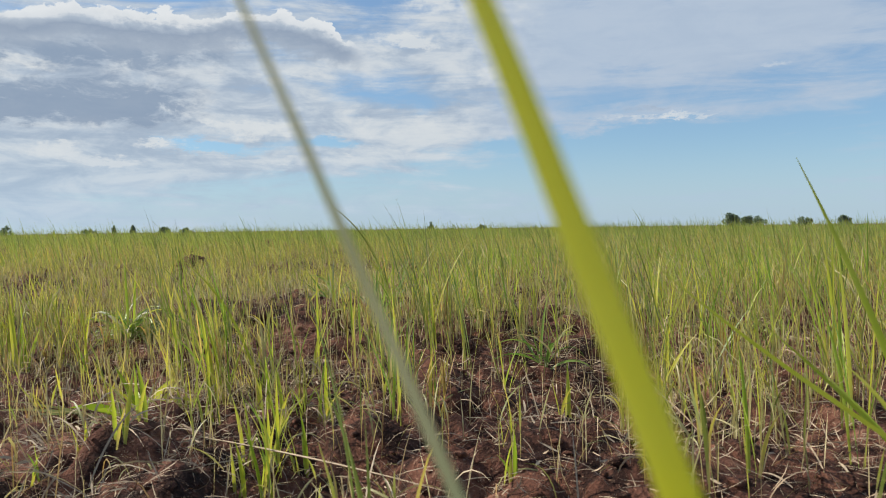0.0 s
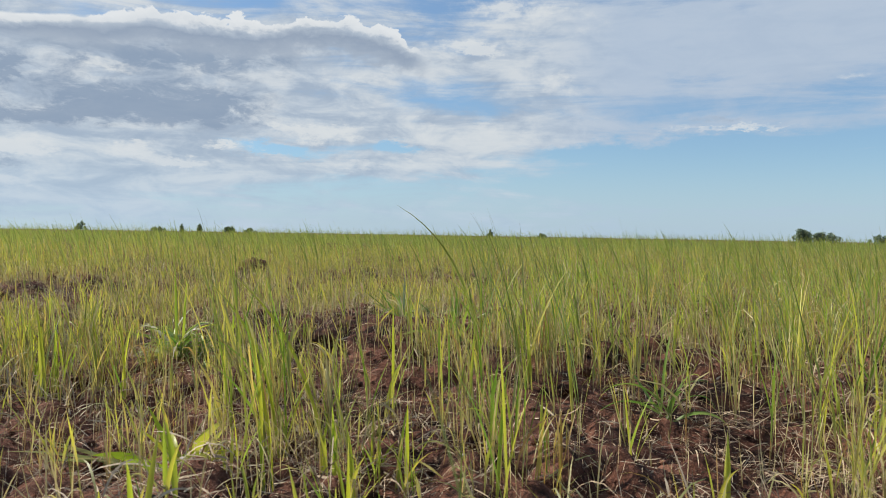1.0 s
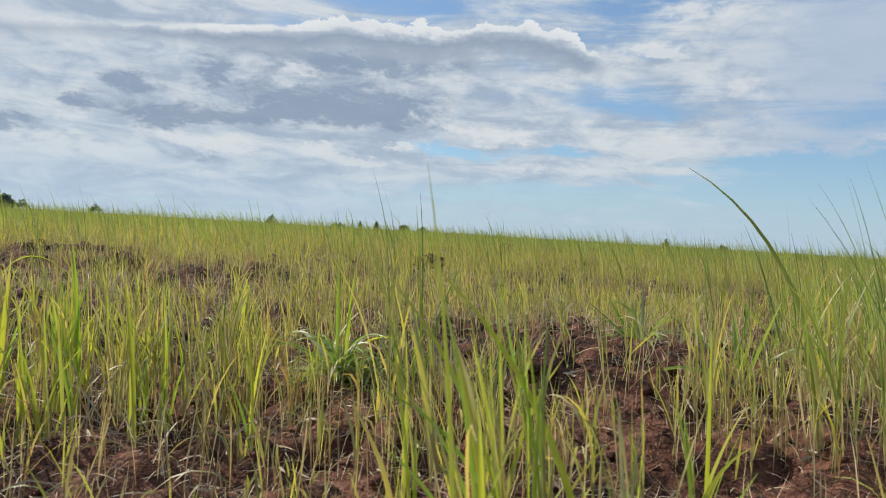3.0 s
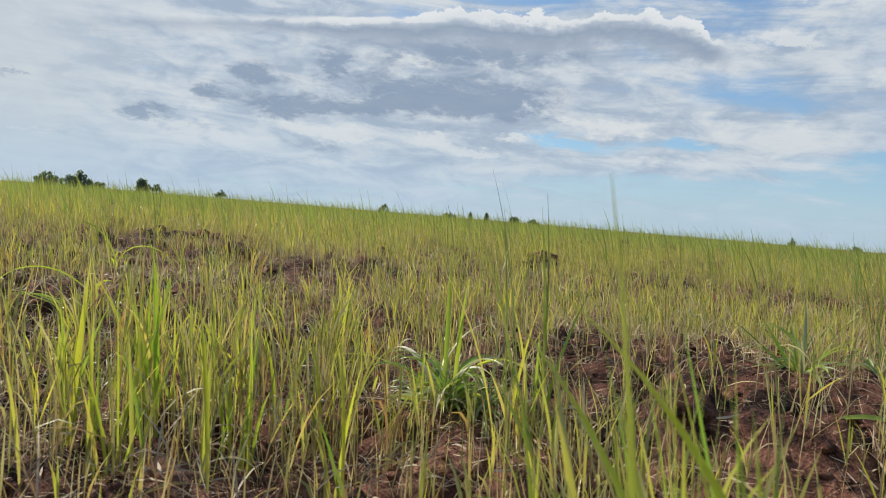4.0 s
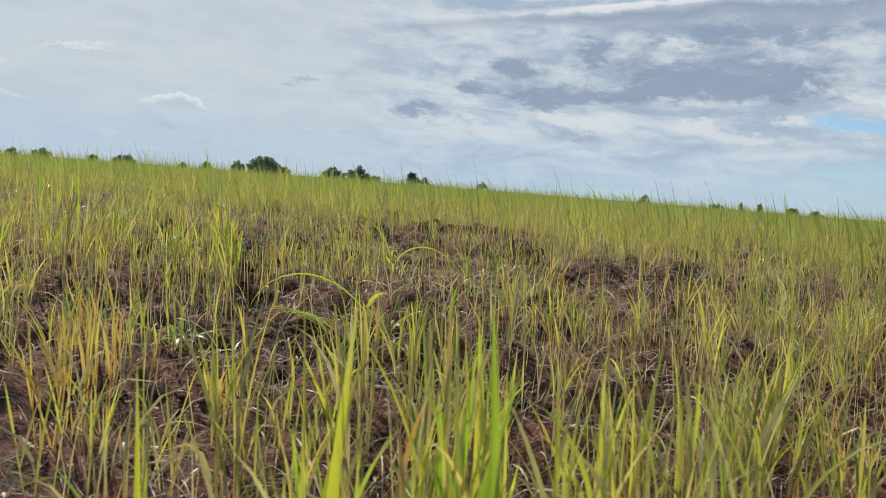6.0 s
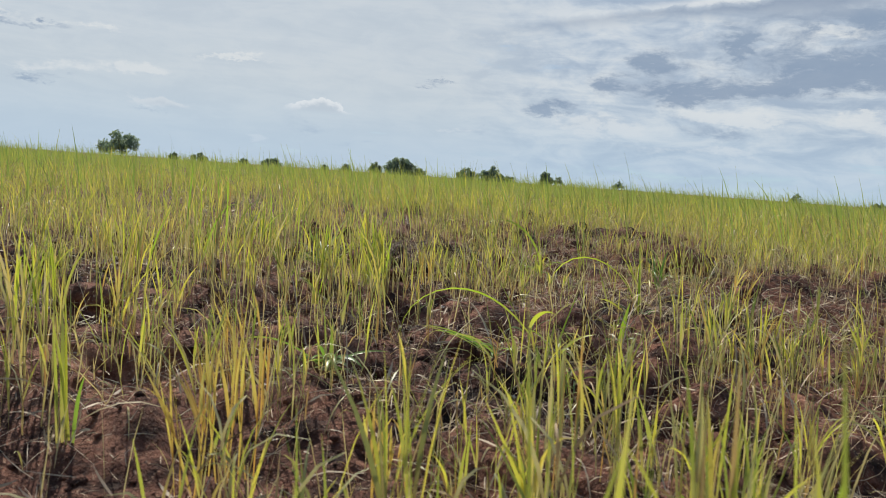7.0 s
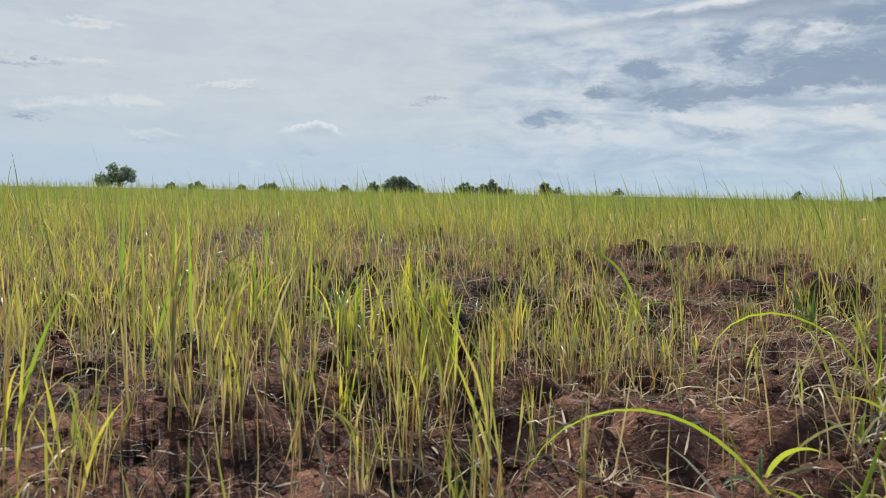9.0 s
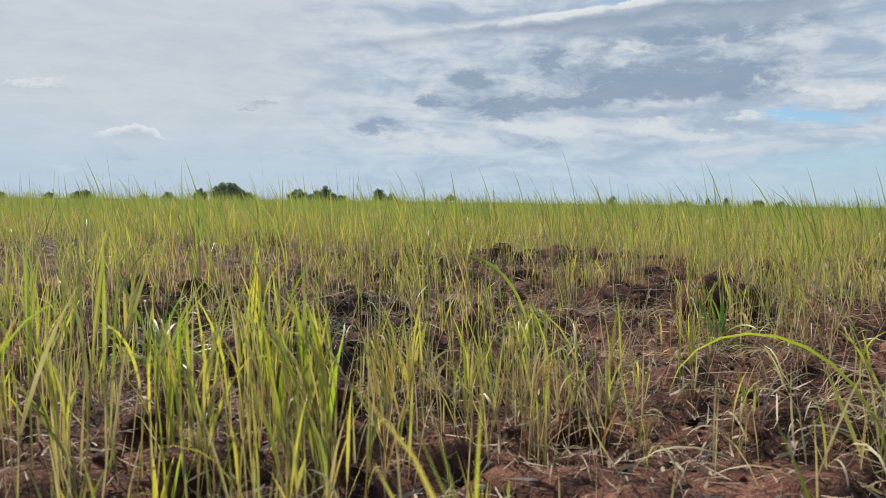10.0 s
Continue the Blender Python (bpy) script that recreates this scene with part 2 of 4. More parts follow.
def leaf_material(name, stops, base, tip, through=0.45, rough=0.5, dry=0.0):
    """A grass blade: tone varies from blade to blade, paler at the base, dried at the tip; light shines through."""
    mat, n, shader, out = material(name)
    where = n.add("ShaderNodeUVMap").outputs[0]
    split = n.add("ShaderNodeSeparateXYZ", {"Vector": where})
    u, v = split.outputs[0], split.outputs[1]
    one = n.add("ShaderNodeNewGeometry").outputs["Random Per Island"]
    two = n.add("ShaderNodeObjectInfo").outputs["Random"]
    pick = n.math("FRACT", n.math("ADD", one, n.math("MULTIPLY", two, 3.7)))
    spot = n.add("ShaderNodeTexCoord").outputs["Object"]
    tone = n.ramp(pick, stops)
    tone = n.mix(n.step(v, 0.45, 0.0, 0.0, 0.85), tone, base)
    tone = n.mix(n.math("MULTIPLY", n.step(v, 0.72, 1.0), n.math("MULTIPLY", pick, 0.8)), tone, tip)
    tone = n.mix(n.math("MULTIPLY", n.step(n.noise(spot, 9.0, 3.0), 0.45, 0.75), 0.35 + dry), tone, tip)
    vein = n.math("MULTIPLY", n.math("SINE", n.math("MULTIPLY", u, 75.0)), 0.5)
    tone = n.mix(n.math("ADD", 0.08, n.math("MULTIPLY", vein, 0.12)), tone, (0.9, 0.95, 0.6, 1), "SOFT_LIGHT")
    n.put(shader.inputs["Base Color"], tone)
    n.put(shader.inputs["Roughness"], rough)
    n.put(shader.inputs["Specular IOR Level"], 0.5)
    glow = n.add("ShaderNodeBsdfTranslucent", {"Color": n.mix(0.5, tone, n.mix(1.0, tone, (1.7, 1.65, 0.70, 1), "MULTIPLY"))})
    blend = n.add("ShaderNodeMixShader", {0: through})
    n.tree.links.new(shader.outputs[0], blend.inputs[1])
    n.tree.links.new(glow.outputs[0], blend.inputs[2])
    n.tree.links.new(blend.outputs[0], out.inputs[0])
    return mat


def soil_material():
    mat, n, shader, out = material("red_soil_painted_shade")
    spot = n.add("ShaderNodeNewGeometry").outputs["Position"]
    patch = n.noise(spot, 1.3, 5.0, 0.6)
    lump = n.noise(spot, 14.0, 6.0, 0.65)
    grain = n.noise(spot, 95.0, 4.0, 0.7)
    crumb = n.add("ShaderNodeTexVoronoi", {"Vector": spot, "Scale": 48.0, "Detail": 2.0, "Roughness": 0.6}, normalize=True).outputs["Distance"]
    # soil tones widened: near-black stands in for shaded hollows, pale for sunlit soil
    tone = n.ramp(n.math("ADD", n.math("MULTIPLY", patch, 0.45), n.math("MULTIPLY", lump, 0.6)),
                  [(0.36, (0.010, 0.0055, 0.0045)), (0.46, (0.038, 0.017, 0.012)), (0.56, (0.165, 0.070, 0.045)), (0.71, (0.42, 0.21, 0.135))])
    tone = n.mix(n.step(grain, 0.58, 0.68, 0.0, 0.62), tone, (0.50, 0.33, 0.22, 1))
    # hollows of the grain darkened too, as shade put into the colour
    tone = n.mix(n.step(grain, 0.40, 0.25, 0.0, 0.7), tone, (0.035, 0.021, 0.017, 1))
    tone = n.mix(n.step(n.noise(spot, 31.0, 5.0, 0.7), 0.55, 0.70, 0.0, 0.5), tone, (0.30, 0.13, 0.085, 1))
    # shade painted into the gaps between crumbs
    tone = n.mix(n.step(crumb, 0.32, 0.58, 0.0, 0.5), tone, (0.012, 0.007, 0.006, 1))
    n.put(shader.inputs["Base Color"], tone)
    n.put(shader.inputs["Roughness"], 0.92)
    n.put(shader.inputs["Specular IOR Level"], 0.2)
    height = n.math("ADD", n.math("MULTIPLY", lump, 0.6), n.math("MULTIPLY_ADD", crumb, -0.5, n.math("MULTIPLY", grain, 0.35)))
    bump = n.add("ShaderNodeBump", {"Strength": 1.0, "Distance": 0.035, "Height": height})
    n.tree.links.new(bump.outputs[0], shader.inputs["Normal"])
    return mat


def plain_material(name, dark, light, scale, rough=0.8, bump=0.3):
    mat, n, shader, out = material(name)
    spot = n.add("ShaderNodeTexCoord").outputs["Object"]
    one = n.add("ShaderNodeNewGeometry").outputs["Random Per Island"]
    grain = n.noise(spot, scale, 5.0, 0.6)
    tone = n.mix(n.math("ADD", n.math("MULTIPLY", one, 0.55), n.math("MULTIPLY", grain, 0.5)), (*dark, 1), (*light, 1))
    n.put(shader.inputs["Base Color"], tone)
    n.put(shader.inputs["Roughness"], rough)
    n.put(shader.inputs["Specular IOR Level"], 0.25)
    node = n.add("ShaderNodeBump", {"Strength": bump, "Distance": 0.01, "Height": grain})
    n.tree.links.new(node.outputs[0], shader.inputs["Normal"])
    return mat


SOIL = soil_material()
BLADE = leaf_material("rice_leaf", [(0.0, (0.15, 0.20, 0.045)), (0.25, (0.27, 0.31, 0.07)), (0.5, (0.44, 0.45, 0.085)), (0.75, (0.59, 0.55, 0.095)), (1.0, (0.57, 0.42, 0.16))],
                      (0.42, 0.36, 0.17, 1), (0.54, 0.45, 0.20, 1), 0.45, 0.40)
STEM = leaf_material("rice_stem", [(0.0, (0.20, 0.22, 0.08)), (0.35, (0.46, 0.41, 0.18)), (0.72, (0.66, 0.57, 0.31)), (0.90, (0.36, 0.22, 0.11)), (1.0, (0.52, 0.30, 0.11))],
                     (0.26, 0.19, 0.11, 1), (0.42, 0.41, 0.15, 1), 0.30, 0.5)
FRESH = leaf_material("rice_leaf_beyond", [(0.0, (0.215, 0.31, 0.068)), (0.5, (0.30, 0.37, 0.084)), (1.0, (0.37, 0.39, 0.105))], (0.34, 0.33, 0.11, 1), (0.38, 0.39, 0.12, 1), 0.42, 0.55)
YELLOW = leaf_material("yellow_leaf", [(0.0, (0.58, 0.60, 0.03)), (1.0, (0.68, 0.64, 0.035))], (0.58, 0.60, 0.05, 1), (0.50, 0.50, 0.14, 1), 0.6, 0.36)
LIME = leaf_material("lime_leaf", [(0.0, (0.42, 0.48, 0.05)), (1.0, (0.52, 0.52, 0.06))], (0.46, 0.44, 0.12, 1), (0.48, 0.42, 0.18, 1), 0.42, 0.4)
GREEN = leaf_material("tall_leaf", [(0.0, (0.15, 0.27, 0.04)), (0.5, (0.28, 0.42, 0.055)), (1.0, (0.44, 0.51, 0.075))], (0.22, 0.26, 0.09, 1), (0.44, 0.44, 0.16, 1), 0.45, 0.4)
SPIKE = leaf_material("seed_spike", [(0.0, (0.16, 0.24, 0.06)), (1.0, (0.26, 0.31, 0.08))], (0.26, 0.30, 0.09, 1), (0.045, 0.045, 0.035, 1), 0.2, 0.6, 0.25)
BRIGHT = leaf_material("fresh_leaf", [(0.0, (0.26, 0.39, 0.04)), (0.5, (0.38, 0.46, 0.055)), (1.0, (0.50, 0.50, 0.08))], (0.36, 0.36, 0.10, 1), (0.46, 0.46, 0.14, 1), 0.5, 0.36)
WEED = leaf_material("weed_leaf", [(0.0, (0.10, 0.21, 0.045)), (0.5, (0.18, 0.30, 0.060)), (1.0, (0.30, 0.40, 0.08))],
                     (0.20, 0.26, 0.09, 1), (0.46, 0.44, 0.15, 1), 0.42, 0.36)
FADED = leaf_material("faded_leaf", [(0.0, (0.22, 0.28, 0.15)), (0.5, (0.34, 0.37, 0.22)), (1.0, (0.48, 0.45, 0.31))],
                      (0.30, 0.30, 0.16, 1), (0.52, 0.46, 0.31, 1), 0.3, 0.45)
WITHER = leaf_material("withered_leaf", [(0.0, (0.42, 0.25, 0.09)), (0.5, (0.50, 0.38, 0.12)), (1.0, (0.54, 0.47, 0.14))], (0.42, 0.24, 0.09, 1), (0.60, 0.48, 0.16, 1), 0.45, 0.45)
STUB = leaf_material("dead_stem", [(0.0, (0.50, 0.40, 0.23)), (0.5, (0.62, 0.52, 0.32)), (0.8, (0.42, 0.30, 0.17)), (1.0, (0.40, 0.24, 0.11))], (0.34, 0.24, 0.15, 1), (0.58, 0.50, 0.28, 1), 0.3, 0.5)
STRAW = plain_material("dry_straw", (0.26, 0.17, 0.10), (0.60, 0.48, 0.33), 40.0, 0.65)
BARK = plain_material("bark", (0.05, 0.04, 0.03), (0.13, 0.11, 0.09), 6.0, 0.9)
# leaf green paled towards blue-grey: the haze of distance put into the colour
HAZED_CROWN = leaf_material("hazed_tree_leaf", [(0.0, (0.13, 0.19, 0.15)), (0.6, (0.22, 0.29, 0.23)), (1.0, (0.30, 0.38, 0.29))], (0.20, 0.26, 0.21, 1), (0.16, 0.19, 0.14, 1), 0.45, 0.5)


# ---- numbers for the relief ----
def lattice(ix, iy, seed):
    value = np.sin(ix * 127.1 + iy * 311.7 + seed * 74.7) * 43758.5453
    return value - np.floor(value)


def swell(x, y, size, seed):
    """Smooth noise between -1 and 1 with features of that size."""
    x, y = np.asarray(x, float) / size, np.asarray(y, float) / size
    ix, iy = np.floor(x), np.floor(y)
    fx, fy = x - ix, y - iy
    fx, fy = fx * fx * (3 - 2 * fx), fy * fy * (3 - 2 * fy)
    low = lattice(ix, iy, seed) * (1 - fx) + lattice(ix + 1, iy, seed) * fx
    high = lattice(ix, iy + 1, seed) * (1 - fx) + lattice(ix + 1, iy + 1, seed) * fx
    return (low * (1 - fy) + high * fy) * 2 - 1


# mounds and pits of the ploughed ground: x, y, radius, height
MOUNDS = [(-0.75, 4.05, 0.65, 0.07), (-0.62, 3.45, 0.45, 0.04), (-3.4, 5.6, 0.6, 0.12), (-5.3, 6.5, 0.8, 0.08), (-6.5, 6.0, 0.8, 0.06),
          (-0.92, 1.74, 0.24, 0.045), (0.30, 2.90, 0.17, -0.10), (0.40, 3.30, 0.28, 0.06), (-4.15, 2.62, 0.20, 0.03), (-2.52, 3.30, 0.16, -0.08), (0.35, 1.95, 0.20, -0.07), (0.62, 2.45, 0.25, -0.07),
          (-1.10, 3.45, 0.22, -0.04), (-3.48, 4.06, 0.35, 0.05), (0.1, 3.1, 0.3, 0.05), (0.42, 3.25, 0.22, -0.08), (0.30, 2.35, 0.16, -0.07), (-0.60, 1.55, 0.26, 0.06), (-0.25, 1.50, 0.14, -0.06), (0.62, 1.75, 0.18, -0.07), (-3.28, 2.62, 0.14, -0.05)]


def relief(x, y):
    """Height of the ground."""
    x, y = np.asarray(x, float), np.asarray(y, float)
    wx, wy = x + 0.05 * swell(x, y, 0.21, 3), y + 0.05 * swell(x, y, 0.23, 4)
    rough = 0.5 + 0.5 * swell(x, y, 0.9, 5)
    z = 0.035 * swell(x, y, 1.7, 1) + 0.02 * swell(x, y, 0.6, 2)
    z = z + (0.055 + 0.065 * rough) * (np.abs(swell(wx, wy, 0.17, 6)) - 0.33)
    z = z + (0.022 + 0.030 * rough) * (np.abs(swell(wx, wy, 0.071, 7)) - 0.33) + 0.012 * np.abs(swell(wx, wy, 0.031, 8))
    for mx, my, r, h in MOUNDS:
        z = z + h * np.exp(-((x - mx) ** 2 + (y - my) ** 2) / (r * r))
    far = np.hypot(x + 1.5, y - 2)
    return np.where(far > 30, 0.03 + 0.07 * swell(x, y, 13, 9) - 0.0035 * np.maximum(far - 40, 0), z + 0.03 * np.clip((far - 8) / 20, 0, 1))


def mesh_of(name, verts, faces, mats, uv=None, index=None, smooth=True):
    """A mesh from arrays; all faces have the same number of corners."""
    verts, faces = np.asarray(verts, np.float32), np.asarray(faces, np.int32)
    mesh = bpy.data.meshes.new(name)
    count, corners = faces.shape
    mesh.vertices.add(len(verts)), mesh.loops.add(count * corners), mesh.polygons.add(count)
    mesh.vertices.foreach_set("co", verts.ravel())
    mesh.loops.foreach_set("vertex_index", faces.ravel())
    mesh.polygons.foreach_set("loop_start", np.arange(0, count * corners, corners, dtype=np.int32))
    mesh.polygons.foreach_set("loop_total", np.full(count, corners, np.int32))
    mesh.polygons.foreach_set("use_smooth", np.full(count, smooth))
    if index is not None:
        mesh.polygons.foreach_set("material_index", np.asarray(index, np.int32))
    if uv is not None:
        layer = mesh.uv_layers.new(name="UVMap")
        layer.data.foreach_set("uv", np.asarray(uv, np.float32)[faces.ravel()].ravel())
    for mat in mats:
        mesh.materials.append(mat)
    mesh.update()
    return mesh


def ribbons(base, length, azimuth, lean, droop, width, parts, fold=0.0, twist=None, roll=None):
    """Leaf blades as tapering, bending ribbons. All but parts and fold are arrays over the blades.
    lean: angle from upright at the base, droop: further turn to the tip (radians). Returns verts, quads, uv."""
    base = np.asarray(base, float)
    count, cols = len(base), (3 if fold else 2)
    s = np.linspace(0, 1, parts + 1)
    turn = lean[:, None] + droop[:, None] * s[None] ** 1.6
    step = (length / parts)[:, None]
    mid = (turn[:, 1:] + turn[:, :-1]) / 2
    out = np.concatenate([np.zeros((count, 1)), np.cumsum(np.sin(mid) * step, 1)], 1)
    up = np.concatenate([np.zeros((count, 1)), np.cumsum(np.cos(mid) * step, 1)], 1)
    ca, sa = np.cos(azimuth)[:, None], np.sin(azimuth)[:, None]
    centre = np.stack([base[:, 0:1] + out * ca, base[:, 1:2] + out * sa, base[:, 2:3] + up], -1)
    shape = np.minimum(1, 0.55 + 1.8 * s) * np.clip((1 - s) * 2.1, 0.03, 1) ** 0.75
    half = (width[:, None] / 2) * shape[None]
    turned = azimuth if twist is None else azimuth + twist
    side = np.stack([-np.sin(turned), np.cos(turned), np.zeros(count)], -1)[:, None, :]
    normal = np.stack([-np.cos(turn) * ca, -np.cos(turn) * sa, np.sin(turn)], -1)
    if roll is not None:
        side = side * np.cos(roll)[:, None, None] + normal * np.sin(roll)[:, None, None]
    left, right = centre - side * half[..., None], centre + side * half[..., None]
    if fold:
        middle = centre - normal * (half * fold)[..., None]
        grid = np.stack([left, middle, right], 2)
    else:
        grid = np.stack([left, right], 2)
    uv = np.zeros((count, parts + 1, cols, 2))
    uv[..., 0] = np.linspace(0, 1, cols)
    uv[..., 1] = s[None, :, None]
    first = (np.arange(count) * (parts + 1) * cols)[:, None, None]
    a = first + (np.arange(parts) * cols)[None, :, None] + np.arange(cols - 1)[None, None, :]
    faces = np.stack([a, a + 1, a + 1 + cols, a + cols], -1).reshape(-1, 4)
    return grid.reshape(-1, 3), faces, uv.reshape(-1, 2)


def join(pieces):
    """Several (verts, faces, uv, material index) into one."""
    verts, faces, uvs, index, start = [], [], [], [], 0
    for v, f, uv, k in pieces:
        verts.append(v), faces.append(f + start), uvs.append(uv), index.append(np.broadcast_to(k, len(f)))
        start += len(v)
    return np.concatenate(verts), np.concatenate(faces), np.concatenate(uvs), np.concatenate(index)


def part(name, mesh, parent, label=""):
    ob = new(name, mesh)
    ob.parent = parent
    return tagged(ob, label)


# ---- the ground ----
def graded(low, high, fine, start, end, growth=1.16):
    """Coordinates, fine between low and high and ever coarser outside."""
    inner = np.arange(low, high, fine)
    after, before, step = [high], [low - fine], fine
    while after[-1] < end:
        step *= growth
        after.append(after[-1] + step)
    step = fine
    while before[-1] > start:
        step *= growth
        before.append(before[-1] - step)
    return np.concatenate([before[::-1], inner, after])


def make_ground():
    xs = graded(-6.0, 1.6, 0.021, -3500, 3500)
    ys = graded(1.1, 6.6, 0.021, -3500, 3500)
    gx, gy = np.meshgrid(xs, ys)
    verts = np.stack([gx, gy, relief(gx, gy)], -1).reshape(-1, 3)
    w, h = len(xs), len(ys)
    a = (np.arange(h - 1)[:, None] * w + np.arange(w - 1)[None]).ravel()
    faces = np.stack([a, a + 1, a + 1 + w, a + w], -1)
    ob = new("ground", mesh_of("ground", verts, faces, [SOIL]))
    return tagged(ob, "ploughed red-brown soil of a wide flat field", "ground", kind="structure")


make_ground()

# ---- the rice field ----
RNG = np.random.default_rng(11)
TRACK = np.array([(r[1], r[2]) for r in ROWS])
# bare patches: x, y, radius
BARE = [(-0.85, 4.0, 0.48), (-0.72, 3.35, 0.42), (-0.50, 2.62, 0.26), (0.08, 2.45, 0.26), (0.50, 2.50, 0.34), (-3.05, 3.25, 0.32), (-3.35, 3.8, 0.35), (-2.6, 3.2, 0.25), (-0.55, 1.7, 0.4), (-0.1, 2.5, 0.22), (-3.9, 3.0, 0.2), (-4.05, 3.15, 0.36), (0.3, 2.1, 0.2), (0.72, 2.75, 0.30), (0.42, 2.2, 0.25), (1.0, 2.3, 0.25), (0.45, 3.05, 0.32), (0.42, 3.65, 0.30), (-3.95, 3.42, 0.28), (-4.2, 3.45, 0.18), (-3.6, 3.5, 0.3), (-1.28, 3.12, 0.30), (-3.2, 3.6, 0.3), (-2.3, 3.25, 0.2)]


def density(x, y):
    """How thickly the rice stands, 0 to 1."""
    d = 0.46 + 0.80 * swell(x, y, 0.75, 21) + 0.80 * swell(x, y, 0.29, 22) - 0.12 / (1 + np.exp(np.clip((x + 2.7) / 0.3, -50, 50))) + 0.30 * np.clip((np.hypot(x + 1.5, y - 2) - 3.6) / 4, 0, 1)
    for bx, by, r in BARE:
        d = d * (1 - (0.88 if bx > -1.5 else 0.62) * np.exp(-(((x - bx) ** 2 + (y - by) ** 2) / (r * r)) ** 2))
    return np.clip(d, 0.04, 1)


def tall(x, y):
    """The rice is taller and greener in a stretch east of the path."""
    return 0.9 + 0.12 * swell(x, y, 1.9, 23) + 0.34 / (1 + np.exp(np.clip(-(x - 0.25) / 0.25, -50, 50))) * np.exp(-((y - 2.8) / 2.4) ** 2)


def scatter(inner, outer, per_area, sector=True):
    """Random spots in a ring round the walk."""
    count = int(per_area * math.pi * (outer ** 2 - inner ** 2) * (0.46 if sector else 1))
    r = np.sqrt(RNG.uniform(inner ** 2, outer ** 2, count))
    a = np.radians(RNG.uniform(-50, 115, count) if sector else RNG.uniform(0, 360, count))
    return -1.5 - r * np.sin(a), 2.0 + r * np.cos(a)


def tufts(x, y, size, stems, leaves, widen, parts, joints=1):
    """Rice plants at those spots: thin straw-coloured stems, from which narrow upright leaves spring. size: height in metres."""
    z = relief(x, y) - 0.01
    k = len(x)
    sx, sy, sz, hh = (np.repeat(v, stems) for v in (x, y, z, size))
    m = k * stems
    spread = 0.022 * max(widen, 1) ** 0.5
    base = np.stack([sx + RNG.normal(0, spread, m), sy + RNG.normal(0, spread, m), sz], -1)
    lean, az = np.abs(RNG.normal(0.03, 0.14, m)), RNG.uniform(0, 2 * math.pi, m)
    lean = np.where(RNG.random(m) < 0.11, lean + RNG.uniform(0.3, 1.0, m), lean)
    long = hh * RNG.uniform(0.45, 0.88, m)
    curve = RNG.normal(0.02, 0.07, m)
    pieces = [(*ribbons(base, long, az, lean, curve, RNG.uniform(0.0026, 0.0042, m) * widen, joints, 0.0, RNG.uniform(0, 3, m)), 1)]
    for j in range(leaves):
        at = RNG.uniform(0.30, 0.95, m)
        tilt = lean + curve * 0.2
        root = base + np.stack([np.sin(tilt) * np.cos(az), np.sin(tilt) * np.sin(az), np.cos(tilt)], -1) * (long * at)[:, None]
        reach = np.maximum(hh * RNG.uniform(0.82, 1.12, m) - long * at, 0.14 * hh)
        # the wind leans the leaves towards -x
        la = np.where(RNG.random(m) < 0.55, RNG.normal(math.pi, 0.9, m), RNG.uniform(0, 2 * math.pi, m))
        ll, bend = np.abs(RNG.normal(0.13, 0.20, m)), np.abs(RNG.normal(0.22, 0.36, m))
        dead = RNG.random(m) < 0.34
        bend = np.where(dead, bend + RNG.uniform(0.6, 2.2, m), bend)
        blade = ribbons(root, reach * RNG.uniform(0.9, 1.15, m), la, ll, bend, RNG.uniform(0.0024, 0.0052, m) * widen, parts, 0.0, RNG.normal(0, 0.7, m), RNG.normal(0, 0.5, m))
        tints = np.repeat(np.where(dead, 1, 0), len(blade[1]) // m)
        pieces.append((*blade, tints))
    return join(pieces)


def off_track(x, y):
    return np.min(np.hypot(x[:, None] - TRACK[None, :, 0], y[:, None] - TRACK[None, :, 1]), 1)


def clear_of_track(x, y, gap):
    return off_track(x, y) > gap


def ahead(x, y):
    """The part of the field that the walk looks over."""
    return y > np.where(x > -1.9, np.maximum(0.5, 0.5 - 0.8 * x), 2.0)


def field(name, label, inner, outer, per_area, stems, leaves, widen, parts, joints=1, sector=True, sparse=True):
    x, y = scatter(inner, outer, per_area, sector)
    keep = RNG.random(len(x)) < (density(x, y) if sparse else 0.75)
    x, y = x[keep], y[keep]
    size = 0.235 * tall(x, y) * RNG.uniform(0.6, 1.2, len(x)) * np.where(RNG.random(len(x)) < (0.06 if inner < 6 else 0.20), RNG.uniform(1.4, 1.6 if inner < 6 else 2.05, len(x)), 1)
    if inner < 2:
        # trodden and thin beside the path
        keep = ahead(x, y) & (RNG.random(len(x)) < 0.55 + 0.45 * np.clip((off_track(x, y) - 0.7) / 1.0, 0, 1))
        x, y, size = x[keep], y[keep], size[keep]
        keep = clear_of_track(x, y, 0.30) | ((size < 0.29) & clear_of_track(x, y, 0.03))
        x, y, size = x[keep], y[keep], size[keep]
    v, f, uv, k = tufts(x, y, size, stems, leaves, widen, parts, joints)
    return tagged(new(name, mesh_of(name, v, f, [BLADE if inner < 10 else FRESH, STEM if inner < 10 else FRESH], uv, k)), label, "rice", kind="stuff")


field("rice_crop", "young yellowing rice thinly sown on ploughed red soil", 0.0, 6.0, 104, 4, 2, 0.95, 4, 2, False)


